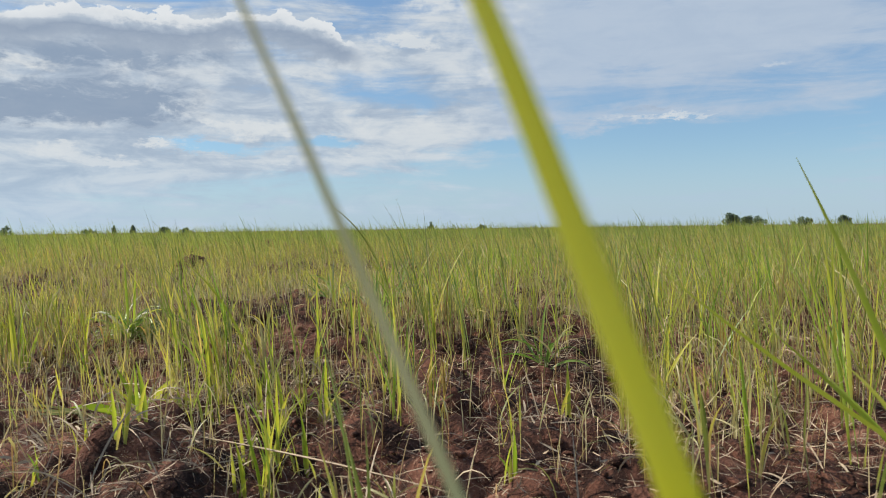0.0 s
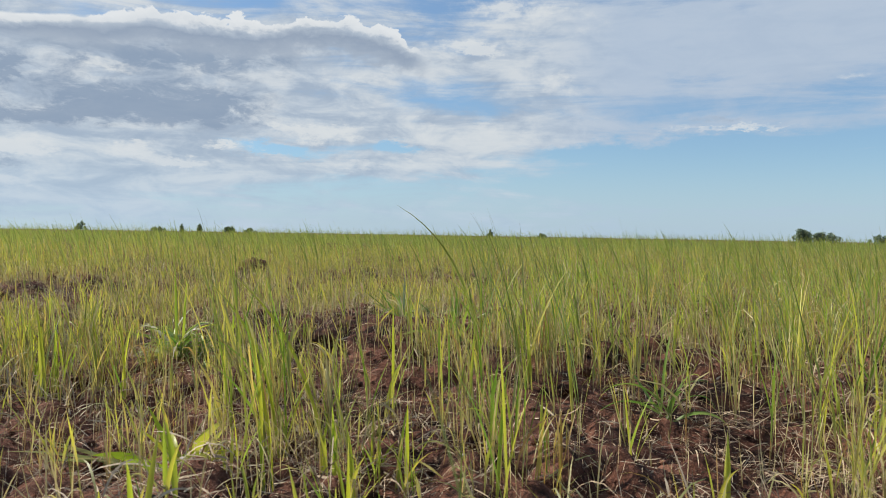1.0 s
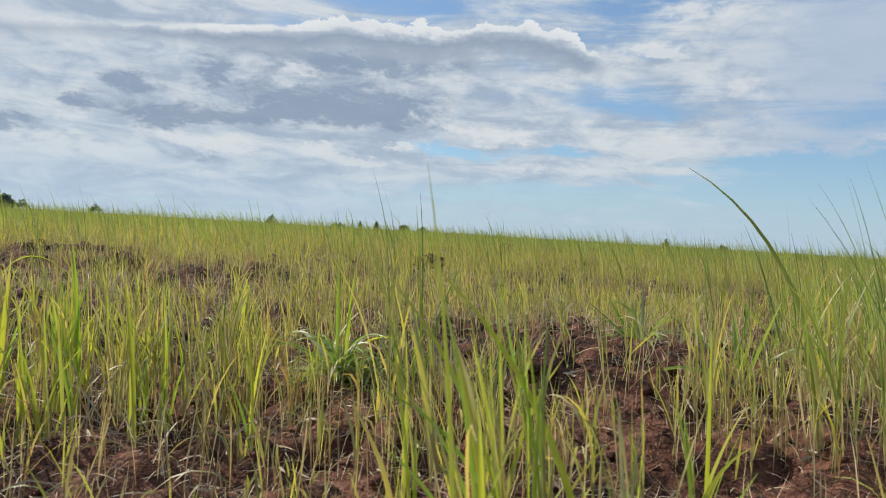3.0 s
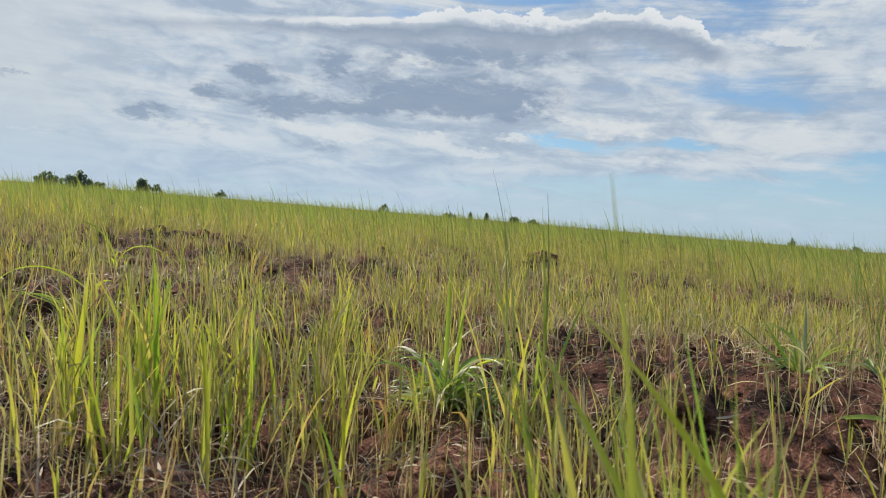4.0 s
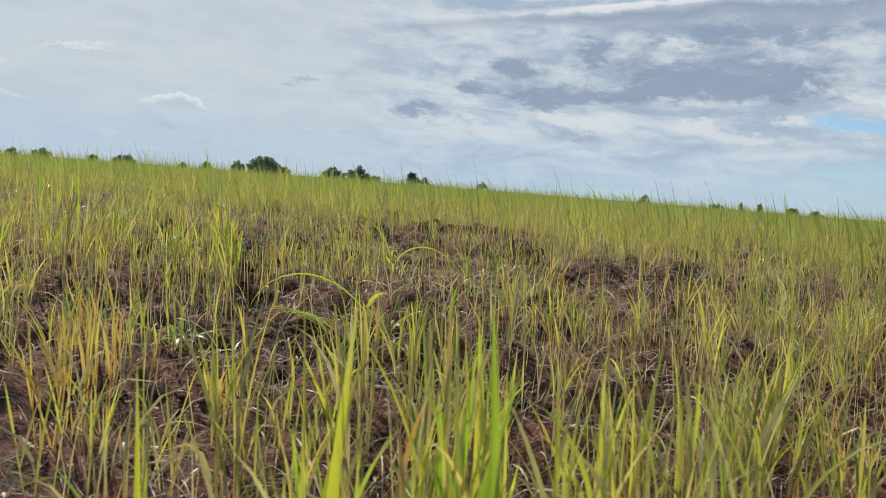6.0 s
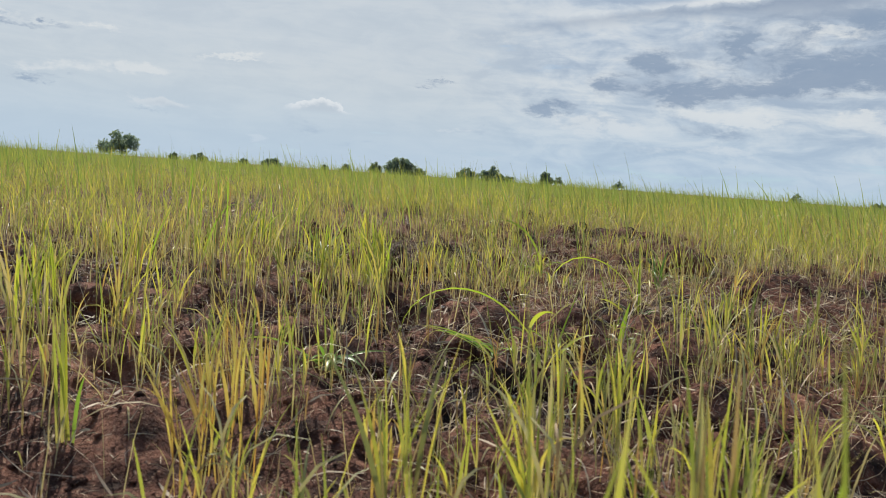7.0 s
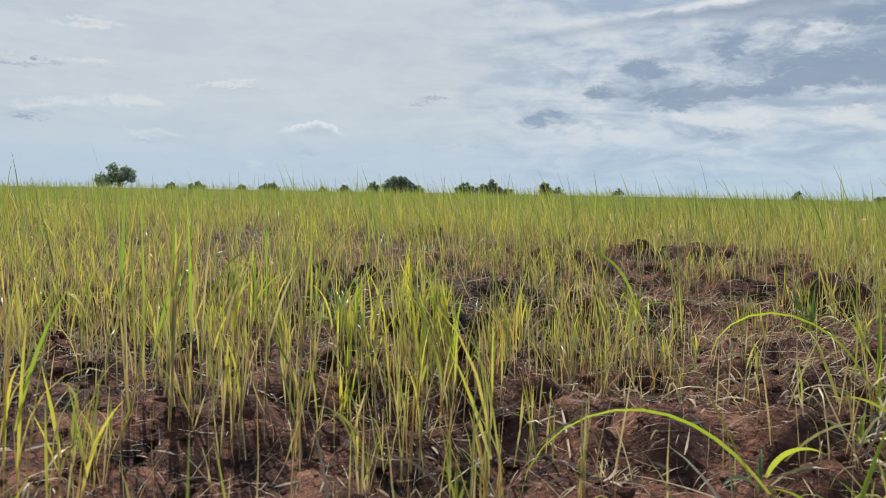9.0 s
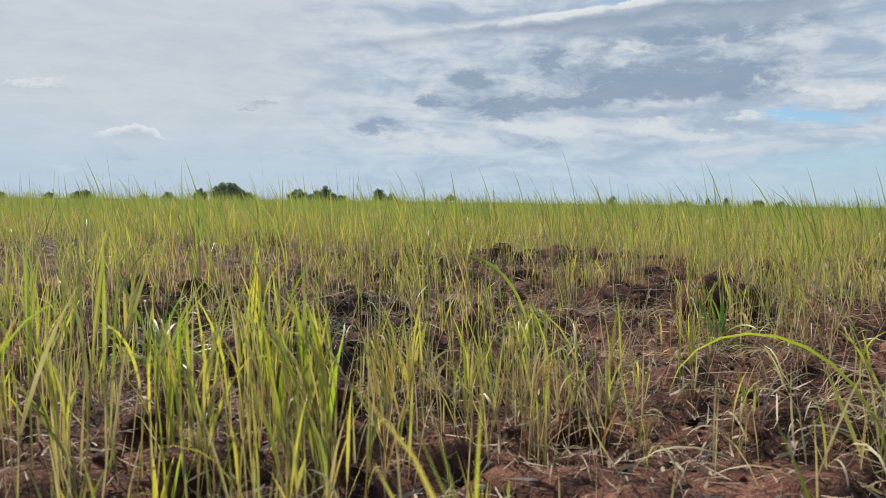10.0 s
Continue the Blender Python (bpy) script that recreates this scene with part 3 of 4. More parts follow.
def tall_stretch():
    """A greener, taller stretch of the crop."""
    x, y = RNG.uniform(-0.25, 4.2, 1500), RNG.uniform(2.0, 8.0, 1500)
    keep = (x > 0.1 * (y - 3) - 0.2) & (RNG.random(1500) < density(x, y) * 0.8)
    x, y = x[keep], y[keep]
    v, f, uv, k = tufts(x, y, RNG.uniform(0.22, 0.36, len(x)), 4, 2, 1.0, 4, 2)
    return tagged(new("rice_crop", mesh_of("rice_crop", v, f, [GREEN, STEM, BRIGHT], uv, np.where((k == 0) & (np.arange(len(k)) // 4 % 3 == 0), 2, k))), "taller greener rice in a damp stretch of the field", "rice", kind="stuff")


tall_stretch()
field("rice_crop_middle", "young yellow-green rice standing in the field", 6.0, 14.0, 95, 4, 2, 1.15, 2)
field("rice_crop_beyond", "yellow-green rice tops across the open field", 14.0, 34.0, 24, 4, 1, 2.2, 2)
field("rice_crop_far", "far rice field reaching the horizon", 34.0, 90.0, 2.2, 5, 1, 5.0, 1, 1, True, False)
field("rice_crop_horizon", "rice field on the skyline", 90.0, 300.0, 0.10, 6, 1, 14.0, 1, 1, True, False)


def stubble(count, x0, x1, y0, y1):
    """Thin dead stems between the living plants."""
    x, y = RNG.uniform(x0, x1, count), RNG.uniform(y0, y1, count)
    keep = RNG.random(count) < (0.35 + 0.6 * density(x, y)) * np.where(x > -0.1, 0.45, 1.0)
    x, y = x[keep], y[keep]
    m = len(x)
    lean = np.where(RNG.random(m) < 0.6, np.abs(RNG.normal(0.06, 0.12, m)), np.abs(RNG.normal(0.4, 0.5, m)))
    v, f, uv = ribbons(np.stack([x, y, relief(x, y) - 0.005], -1), RNG.uniform(0.06, 0.20, m), RNG.uniform(0, 6.28, m), lean, np.where(lean < 0.25, RNG.normal(0.1, 0.15, m), RNG.normal(0.5, 0.7, m)), RNG.uniform(0.0018, 0.0036, m), 3, 0.0, RNG.uniform(0, 3, m))
    return tagged(new("rice_stubble", mesh_of("rice_stubble", v, f, [STUB], uv)), "thin dead brown rice stems among the living plants", "rice", kind="stuff")


stubble(17000, -6.5, 2.5, 1.2, 7.0)


def wisps(inner, outer, per_area):
    """Thin leaf tips that the wind bends over the top of the crop."""
    x, y = scatter(inner, outer, per_area)
    m = len(x)
    tall_by = RNG.uniform(0.44, 0.62, m) + 0.015 * RNG.normal(0, 1, m)
    az = RNG.normal(math.pi + 0.3, 0.45, m)
    v, f, uv = ribbons(np.stack([x, y, relief(x, y)], -1), tall_by, az, np.abs(RNG.normal(0.08, 0.08, m)), np.abs(RNG.normal(0.5, 0.3, m)), RNG.uniform(0.004, 0.007, m) * (1 + inner / 14), 6, 0.0, RNG.normal(0, 0.6, m), RNG.normal(0, 0.6, m))
    return tagged(new("rice_tips", mesh_of("rice_tips", v, f, [FRESH], uv)), "long wind-bent leaf tips over the rice", "rice", kind="stuff")


wisps(5.0, 10.0, 15.0)
wisps(10.0, 26.0, 12.0)
wisps(26.0, 60.0, 1.8)
field("rice_crop_behind", "young rice in the field behind", 6.0, 22.0, 3, 4, 1, 2.4, 1, 1, False)


# ---- single rice plants near the path ----
def rice_variant(seed, height, stems, mats=(), spread=0.014):
    """One rice plant, built upright at the origin: thin stems, each with its leaves. Height in metres."""
    rng = np.random.default_rng(seed)
    root = new("rice_plant")
    one = lambda v: np.array([float(v)])
    for i in range(stems):
        az, lean = rng.uniform(0, 6.28), abs(rng.normal(0.04, 0.12))
        base = np.array([[rng.normal(0, spread), rng.normal(0, spread), -0.015]])
        long = height * rng.uniform(0.45, 0.75)
        v, f, uv = ribbons(base, one(long), one(az), one(lean), one(rng.normal(0, 0.05)), one(rng.uniform(0.0028, 0.0045)), 3, 0.8, one(rng.uniform(0, 3)))
        stem = part("stem", mesh_of("stem", v, f, [STEM], uv), root)
        for j in range(3 if i % 2 else 2):
            at = rng.uniform(0.4, 1.0)
            spot = base + long * at * np.array([[math.sin(lean) * math.cos(az), math.sin(lean) * math.sin(az), math.cos(lean)]])
            reach = max(height * rng.uniform(0.85, 1.1) - long * at, 0.05)
            away = rng.normal(math.pi, 0.9) if rng.random() < 0.5 else rng.uniform(0, 6.28)
            droop = abs(rng.normal(0.25, 0.25)) + (rng.uniform(0.7, 1.6) if rng.random() < 0.12 else 0)
            v, f, uv = ribbons(spot, one(reach), one(away), one(abs(rng.normal(0.10, 0.12))), one(droop), one(rng.uniform(0.0026, 0.0050)), 6, 0.35, one(rng.normal(0, 0.6)), one(rng.normal(0, 0.5)))
            part("leaf", mesh_of("leaf", v, f, [STEM if rng.random() < 0.40 else (mats[j % len(mats)] if mats else BLADE)], uv), stem)
    return tagged(root, "young yellow-green rice plant with thin dry stems", "rice plant", "rice plants by the path")


VARIANTS = [rice_variant(100 + k, 0.25, 3 + k % 4) for k in range(9)]
PARKED = [(-0.98, 2.62), (-1.7, 3.35), (-2.55, 3.62), (0.28, 2.72), (-3.62, 3.32), (-1.95, 3.62), (0.9, 3.0), (-4.5, 2.75), (-2.9, 2.75)]
for k, (ob, (x, y)) in enumerate(zip(VARIANTS, PARKED)):
    ob.matrix_basis = pose(x, y, float(relief(x, y)), 0, 0, 20 * k)


def plant_rice(rows, label=""):
    """Single plants: x, y, height, lean towards x."""
    for k, (x, y, high, lean) in enumerate(rows):
        size = high / 0.25
        m = pose(x, y, float(relief(x, y)), 0, lean, 40 * math.sin(7.3 * k + 3 * x)) @ Matrix.Diagonal((size ** 0.6, size ** 0.6, size, 1))
        ob = copy_thing(VARIANTS[(k * 5 + int(abs(x) * 10)) % len(VARIANTS)], m)
        if label:
            tagged(ob, label)


plant_rice([(-0.66, 2.15, 0.36, -9), (-0.575, 2.49, 0.29, 0), (-0.185, 2.27, 0.26, -6), (-0.11, 2.02, 0.20, -5), (-0.71, 2.02, 0.15, -15), (-0.43, 1.88, 0.15, -4),
            (-0.40, 2.06, 0.16, 0), (0.164, 2.135, 0.25, -6), (0.60, 2.81, 0.30, -5), (0.74, 2.68, 0.32, -6), (0.59, 2.0, 0.18, 4), (-0.46, 2.80, 0.21, -5)])
plant_rice([(-0.88, 2.54, 0.31, -11), (-0.76, 2.57, 0.29, -12), (-0.42, 2.84, 0.33, -2), (-0.21, 2.85, 0.44, -9), (-1.41, 2.80, 0.24, -4), (-1.83, 2.67, 0.14, 0),
            (-0.61, 3.04, 0.22, -12), (-0.52, 2.72, 0.15, -6)])
plant_rice([(-1.89, 2.71, 0.31, 0), (-2.16, 2.78, 0.30, -2), (-1.565, 2.59, 0.29, 0), (-1.42, 2.73, 0.29, -9), (-1.37, 2.78, 0.28, -2), (-1.84, 3.02, 0.24, 2), (-1.79, 3.87, 0.22, -10),
            (-1.75, 2.60, 0.27, 3), (-2.0, 2.62, 0.22, -4), (-2.25, 3.02, 0.25, 0), (-1.98, 2.86, 0.28, -5)])
plant_rice([(-2.16, 2.62, 0.34, -6), (-2.04, 2.95, 0.30, -2), (-2.01, 2.99, 0.20, -2), (-2.08, 2.89, 0.15, 0), (-2.83, 2.62, 0.23, 0), (-2.28, 2.70, 0.12, 0), (-2.10, 3.25, 0.15, -3),
            (-2.07, 3.48, 0.24, -14), (-1.79, 3.31, 0.23, -4), (-2.39, 2.97, 0.18, -4), (-2.6, 2.9, 0.22, -4)])
plant_rice([(-3.36, 2.56, 0.28, -2), (-3.36, 2.63, 0.19, -2), (-4.32, 3.08, 0.20, -4), (-3.95, 3.59, 0.24, -5), (-3.30, 2.75, 0.11, 0),
            (-3.80, 3.98, 0.21, -2), (-3.72, 3.14, 0.14, 0), (-4.12, 2.58, 0.13, -2), (-3.465, 3.13, 0.12, 0), (-4.22, 3.12, 0.23, -4), (-4.27, 3.02, 0.22, -3)])
plant_rice([(-4.09, 3.44, 0.22, -4), (-3.84, 3.54, 0.27, -5), (-3.78, 3.86, 0.24, -4), (-3.67, 3.93, 0.21, -6), (-4.04, 3.61, 0.24, -4),
            (-3.50, 3.92, 0.11, -4), (-3.25, 4.20, 0.24, -7), (-3.57, 4.25, 0.17, 0), (-4.2, 4.0, 0.2, -4)])

# a thick stand where the path bends
stand = [(x, y) for x, y in zip(RNG.uniform(-2.75, -1.30, 80), RNG.uniform(2.40, 3.10, 80)) if clear_of_track(np.array([x]), np.array([y]), 0.33)[0] and y < 2.85 - 0.25 * (x + 2)][:9]
plant_rice([(x, y, RNG.uniform(0.2, 0.33), RNG.normal(-3, 5)) for x, y in stand])

# full clumps of many stems
CLUMPS = [rice_variant(170 + k, 0.25, 9 + k, (GREEN, BLADE, GREEN) if k < 2 else (BLADE, BLADE, BRIGHT), 0.026) for k in range(4)]
for k, (ob, (x, y)) in enumerate(zip(CLUMPS, [(0.59, 2.72), (0.02, 2.85), (-4.16, 3.67), (-1.70, 3.22)])):
    ob.matrix_basis = pose(x, y, float(relief(x, y)), 0, -3, 70 * k) @ Matrix.Diagonal((1.1, 1.1, 1.25, 1))
    tagged(ob, "full clump of upright green rice stems")
for k, (x, y, high, lean) in enumerate([(-0.62, 2.08, 0.35, -8), (-0.50, 2.17, 0.27, -3), (-0.19, 2.15, 0.26, -3), (-0.12, 1.89, 0.22, 0),  (-3.90, 2.96, 0.34, -3), (-3.91, 3.09, 0.25, -3), (-4.05, 3.25, 0.30, -2), (-3.95, 3.37, 0.24, 3),
                                        (-3.93, 3.48, 0.23, -3), (-3.82, 3.52, 0.26, -5), (-4.04, 3.58, 0.20, 2), (-3.16, 2.38, 0.27, 0), (-3.60, 2.65, 0.28, -3), (-3.55, 2.45, 0.20, 3), (-1.79, 2.63, 0.28, 0), (-1.65, 2.70, 0.24, -4), (-1.58, 2.77, 0.28, 0), (-1.79, 2.44, 0.22, 2)]):
    wide_by = (high / 0.25) ** 0.5
    tagged(copy_thing(CLUMPS[(k % 2) if x > -1 or k in (4, 6) else 2 + k % 2], pose(x, y, float(relief(x, y)), 0, lean, 47 * k) @ Matrix.Diagonal((wide_by, wide_by, high / 0.25, 1))), "full clump of upright green rice stems")

# withered tufts
WITHERED = rice_variant(150, 0.25, 6)
for child in WITHERED.children_recursive:
    child.data.materials[0] = WITHER
WITHERED.matrix_basis = pose(-2.62, 2.56, float(relief(-2.62, 2.56)))
tagged(WITHERED, "withered orange-brown rice tuft")
for k, (x, y, size) in enumerate([(-2.66, 2.62, 1.1), (-2.60, 2.52, 0.9), (-2.95, 2.72, 0.8), (-2.4, 2.74, 0.7), (-3.05, 4.5, 1.0), (-0.02, 1.95, 0.8), (-3.62, 2.62, 0.8), (-3.9, 3.75, 0.7), (-1.6, 3.3, 0.8), (0.9, 2.3, 0.9)]):
    copy_thing(WITHERED, pose(x, y, float(relief(x, y)), 0, -4, 50 * k) @ Matrix.Diagonal((1, 1, size, 1)))

# more of them between, thinned where the soil is bare
spots = np.stack([RNG.uniform(-4.8, 1.2, 900), RNG.uniform(1.4, 4.6, 900)], -1)
spots = spots[(RNG.random(900) < density(spots[:, 0], spots[:, 1])) & clear_of_track(spots[:, 0], spots[:, 1], 0.48)][:110]
plant_rice([(x, y, 0.25 * tall(x, y) * RNG.uniform(0.7, 1.15), RNG.normal(-3, 4)) for x, y in spots])


# ---- tall blades and seed spikes that stand over the crop ----
def blade_thing(name, label, category, x, y, blades, mat, group=""):
    """A plant of a few single blades: azimuth, length, lean and droop in degrees, width in metres, offset of the root."""
    root = new(name)
    root.location = (x, y, float(relief(x, y)) - 0.01)
    for k, (az, long, lean, droop, width, up, *turned) in enumerate(blades):
        one = lambda v: np.array([float(v)])
        base = np.array([[0.012 * math.cos(2.4 * k), 0.012 * math.sin(2.4 * k), up]])
        v, f, uv = ribbons(base, one(long), one(radians(az)), one(radians(lean)), one(radians(droop)), one(width), 12, 0.45, one(0.25 * math.sin(3.1 * k)), one(turned[0] if turned else 0.7 * math.sin(5.3 * k + 1.2)))
        part("leaf", mesh_of("leaf", v, f, [mat[k % len(mat)]], uv), root)
    return tagged(root, label, category, group)


def bright_rice(rows, seed):
    rng = np.random.default_rng(seed)
    for x, y, high in rows:
        blades = [(rng.normal(190, 60), high * 1.02, rng.uniform(1, 7), rng.uniform(3, 16), rng.uniform(0.008, 0.012), 0.0), (rng.uniform(0, 360), high * rng.uniform(0.7, 0.95), rng.uniform(3, 10), rng.uniform(5, 30), rng.uniform(0.007, 0.010), 0.0)]
        blades += [(rng.uniform(0, 360), high * rng.uniform(0.5, 0.9), rng.uniform(4, 16), rng.uniform(5, 50), rng.uniform(0.005, 0.008), 0.0) for _ in range(rng.integers(2, 4))]
        blade_thing("rice_plant", "bright yellow-green rice plant with broad blades", "rice plant", x, y, blades, [LIME if rng.random() < 0.4 else BRIGHT, BRIGHT, BLADE, GREEN, BLADE], "rice plants by the path")


bright_rice([(-1.83, 2.51, 0.37), (-1.80, 2.69, 0.34), (-1.81, 2.75, 0.27), (-1.70, 2.82, 0.31), (-1.61, 2.87, 0.30), (-1.83, 2.67, 0.23), (-1.93, 2.62, 0.28), (-1.67, 2.57, 0.37), (-1.64, 2.46, 0.32), (-1.92, 2.39, 0.30)], 41)
bright_rice([(-1.42, 2.75, 0.29), (-1.57, 2.66, 0.20), (-1.55, 2.43, 0.33), (-1.68, 2.44, 0.33), (-1.41, 2.43, 0.31), (-1.58, 2.40, 0.30), (-1.24, 2.55, 0.31), (-1.49, 2.62, 0.31)], 42)
bright_rice([(-2.85, 2.40, 0.29), (-3.94, 3.53, 0.24), (-0.81, 2.26, 0.33), (-0.72, 2.29, 0.30), (-0.62, 2.10, 0.42), (-0.645, 2.06, 0.38), (-0.43, 2.46, 0.34), (-0.12, 1.80, 0.37)], 43)
bright_rice([(-0.33, 1.98, 0.2), (-0.40, 2.08, 0.17), (-0.60, 1.93, 0.2), (0.17, 2.16, 0.26), (0.75, 2.55, 0.38), (0.95, 2.75, 0.42), (0.20, 2.95, 0.38)], 44)


bright_rice([(-0.36, 1.56, 0.24), (-0.38, 1.62, 0.23), (-0.40, 1.42, 0.13), (0.58, 1.38, 0.30), (0.80, 1.43, 0.47), (0.98, 1.80, 0.45), (0.12, 1.40, 0.11), (-0.66, 1.49, 0.16), (-0.80, 1.43, 0.10), (0.31, 1.92, 0.16)], 45)
bright_rice([(0.91, 2.58, 0.2), (-1.08, 3.0, 0.27), (-0.04, 2.70, 0.33), (1.1, 2.1, 0.5), (1.25, 2.4, 0.5)], 46)

bright_rice([(-4.09, 3.42, 0.22), (-3.84, 3.55, 0.28)], 47)
plant_rice([(-4.02, 3.24, 0.27, -4), (-3.98, 3.22, 0.24, -3)])
bright_rice([(-0.35, 1.45, 0.25), (-0.37, 1.50, 0.22), (-0.43, 1.60, 0.18), (-0.32, 1.64, 0.17), (-0.47, 1.92, 0.17), (-0.30, 1.88, 0.17), (-0.80, 1.62, 0.08), (-0.66, 1.60, 0.14), (0.14, 1.66, 0.10)], 48)

plant_rice([(-3.95, 2.54, 0.2, -3), (-4.21, 2.74, 0.24, -2), (-4.0, 2.99, 0.26, -4), (-3.71, 3.01, 0.24, -3), (-3.67, 3.1, 0.22, 2), (-3.6, 3.26, 0.2, -3), (-3.4, 3.09, 0.18, 2), (-3.23, 3.14, 0.12, 0), (-3.83, 3.33, 0.25, -3), (-3.47, 3.22, 0.2, -4), (-3.6, 3.38, 0.22, -2),
            (-3.73, 3.57, 0.24, -5), (-3.45, 3.45, 0.18, 3), (-3.77, 3.81, 0.22, -3), (-3.63, 3.82, 0.16, -2), (-3.58, 3.92, 0.18, 2), (-4.24, 3.03, 0.26, -4), (-3.73, 2.81, 0.16, 0), (-3.82, 2.97, 0.2, -2), (-0.64, 2.09, 0.3, -6), (-0.13, 2.0, 0.2, -4), (-0.55, 2.15, 0.16, 3)])
bright_rice([(-0.41, 1.83, 0.17), (-0.39, 2.0, 0.13), (-0.66, 1.89, 0.15), (-0.10, 2.16, 0.22), (-0.03, 2.01, 0.24), (-3.86, 3.30, 0.22)], 49)


def tall_rice(count):
    """Tall green plants whose tips reach over the skyline."""
    for k in range(count):
        x, y = RNG.uniform(1.2, 2.8), RNG.uniform(2.4, 4.2)
        high = RNG.uniform(0.46, 0.60)
        blades = [(RNG.normal(185, 50), high * RNG.uniform(0.75, 1.05), RNG.uniform(1, 9), RNG.uniform(5, 28), RNG.uniform(0.006, 0.010), 0.0) for _ in range(5)]
        blade_thing("rice_plant", "tall green rice plant with slender blades", "rice plant", x, y, blades, [GREEN, GREEN, BLADE], "rice plants by the path")


tall_rice(16)


def spike_plant(x, y, high, seed):
    rng = np.random.default_rng(seed)
    rows = [(rng.normal(185, 40), high * rng.uniform(0.85, 1.0) * 1.08, rng.uniform(3, 15), rng.uniform(8, 34), rng.uniform(0.0036, 0.0052), 0.0) for _ in range(rng.integers(2, 5))]
    rows += [(rng.uniform(0, 360), high * rng.uniform(0.5, 0.8), rng.uniform(3, 12), rng.uniform(8, 40), rng.uniform(0.005, 0.009), 0.0) for _ in range(3)]
    n = len(rows) - 3
    return blade_thing("tall_grass", "tall green grass with thin dark seed spikes above the rice", "grass", x, y, rows, [SPIKE] * n + [BLADE] * 3, "tall grass in the rice")


for k, (x, y, high) in enumerate([(-1.10, 3.03, 0.60), (-1.13, 2.98, 0.58), (-0.05, 2.72, 0.55), (-0.08, 2.86, 0.54), (0.56, 3.48, 0.57), (-0.09, 0.90, 0.53)]):
    spike_plant(x, y, high, 300 + k)
for k in range(64):
    u, w = RNG.uniform(-0.2, 3.2), RNG.uniform(2.3, 7.5)
    spike_plant(u * (0.4 + w / 6), w, RNG.uniform(0.45, 0.55), 400 + k)
for k in range(26):
    r, a = RNG.uniform(3.5, 9), radians(RNG.uniform(-5, 85))
    spike_plant(-2.2 - r * math.sin(a), 2.2 + r * math.cos(a), RNG.uniform(0.40, 0.53), 500 + k)

blade_thing("tall_grass", "tall bright green grass blade bending over at its tip", "grass", -0.20, 2.90,
            [(185, 0.645, 6, 56, 0.012, 0), (20, 0.40, 9, 18, 0.010, 0), (120, 0.35, 8, 25, 0.009, 0)], [BLADE], "tall grass in the rice")
blade_thing("tall_grass", "single dark grass spike above the rice", "grass", -4.03, 2.93, [(205, 0.53, 8, 20, 0.004, 0)], [SPIKE], "tall grass in the rice")
blade_thing("tall_grass", "single bright green blade standing over the rice", "grass", -0.66, 1.95, [(190, 0.50, 3, 8, 0.009, 0), (40, 0.26, 8, 20, 0.008, 0)], [BRIGHT], "tall grass in the rice")
blade_thing("tall_grass", "broad bright green blade standing over the rice", "grass", -1.916, 2.561, [(180, 0.46, 3, 6, 0.014, 0, 1.1), (40, 0.36, 5, 10, 0.010, 0, 1.0)], [BRIGHT], "tall grass in the rice")
blade_thing("tall_grass", "broad bright green blade standing over the rice", "grass", -1.712, 2.567, [(170, 0.40, 3, 6, 0.012, 0, 1.1), (60, 0.30, 6, 10, 0.010, 0, 1.0)], [BRIGHT], "tall grass in the rice")
# the two blades that stand against the start of the walk
blade_thing("tall_grass", "broad yellow-green blade of tall grass", "grass", 0.1725, 0.135, [(180, 0.66, 16.0, 8, 0.0150, 0.0), (60, 0.30, 10, 30, 0.008, 0.0)], [YELLOW], "tall grass in the rice")
blade_thing("tall_grass", "slender grey-green blade of tall grass", "grass", 0.1455, 0.180, [(180, 0.66, 18.6, 6, 0.0095, 0.0), (300, 0.28, 12, 30, 0.007, 0.0)], [FADED], "tall grass in the rice")
blade_thing("tall_grass", "tall bright green grass with long slanting blades", "grass", 0.70, 0.95,
            [(180, 0.56, 57, -8, 0.0065, 0.11, 1.1), (182, 0.615, 20, 8, 0.010, 0, 0.9), (170, 0.585, 8, 6, 0.007, 0, 1.0), (175, 0.42, 40, 10, 0.007, 0.05, 1.0), (200, 0.40, 25, 30, 0.010, 0, 0.8), (150, 0.36, 30, 20, 0.009, 0, 0.9), (30, 0.45, 12, 20, 0.009, 0)], [BRIGHT, BRIGHT, GREEN], "tall grass in the rice")
blade_thing("tall_grass", "green grass blade bending over the soil", "grass", -0.64, 2.18, [(178, 0.49, 12, 40, 0.010, 0, 1.1), (30, 0.2, 10, 30, 0.007, 0)], [GREEN], "tall grass in the rice")
blade_thing("tall_grass", "yellow-green grass blade bending over the soil", "grass", -0.535, 2.14, [(178, 0.54, 12, 45, 0.011, 0, 1.1), (60, 0.2, 10, 30, 0.007, 0)], [BRIGHT], "tall grass in the rice")
blade_thing("tall_grass", "pair of tall green blades standing over the rice", "grass", -1.07, 3.045, [(180, 0.53, 3, 5, 0.0065, 0, 1.2), (10, 0.56, 2, -10, 0.0045, 0, 1.2), (20, 0.4, 6, 20, 0.007, 0, 1.0)], [GREEN, SPIKE, GREEN], "tall grass in the rice")


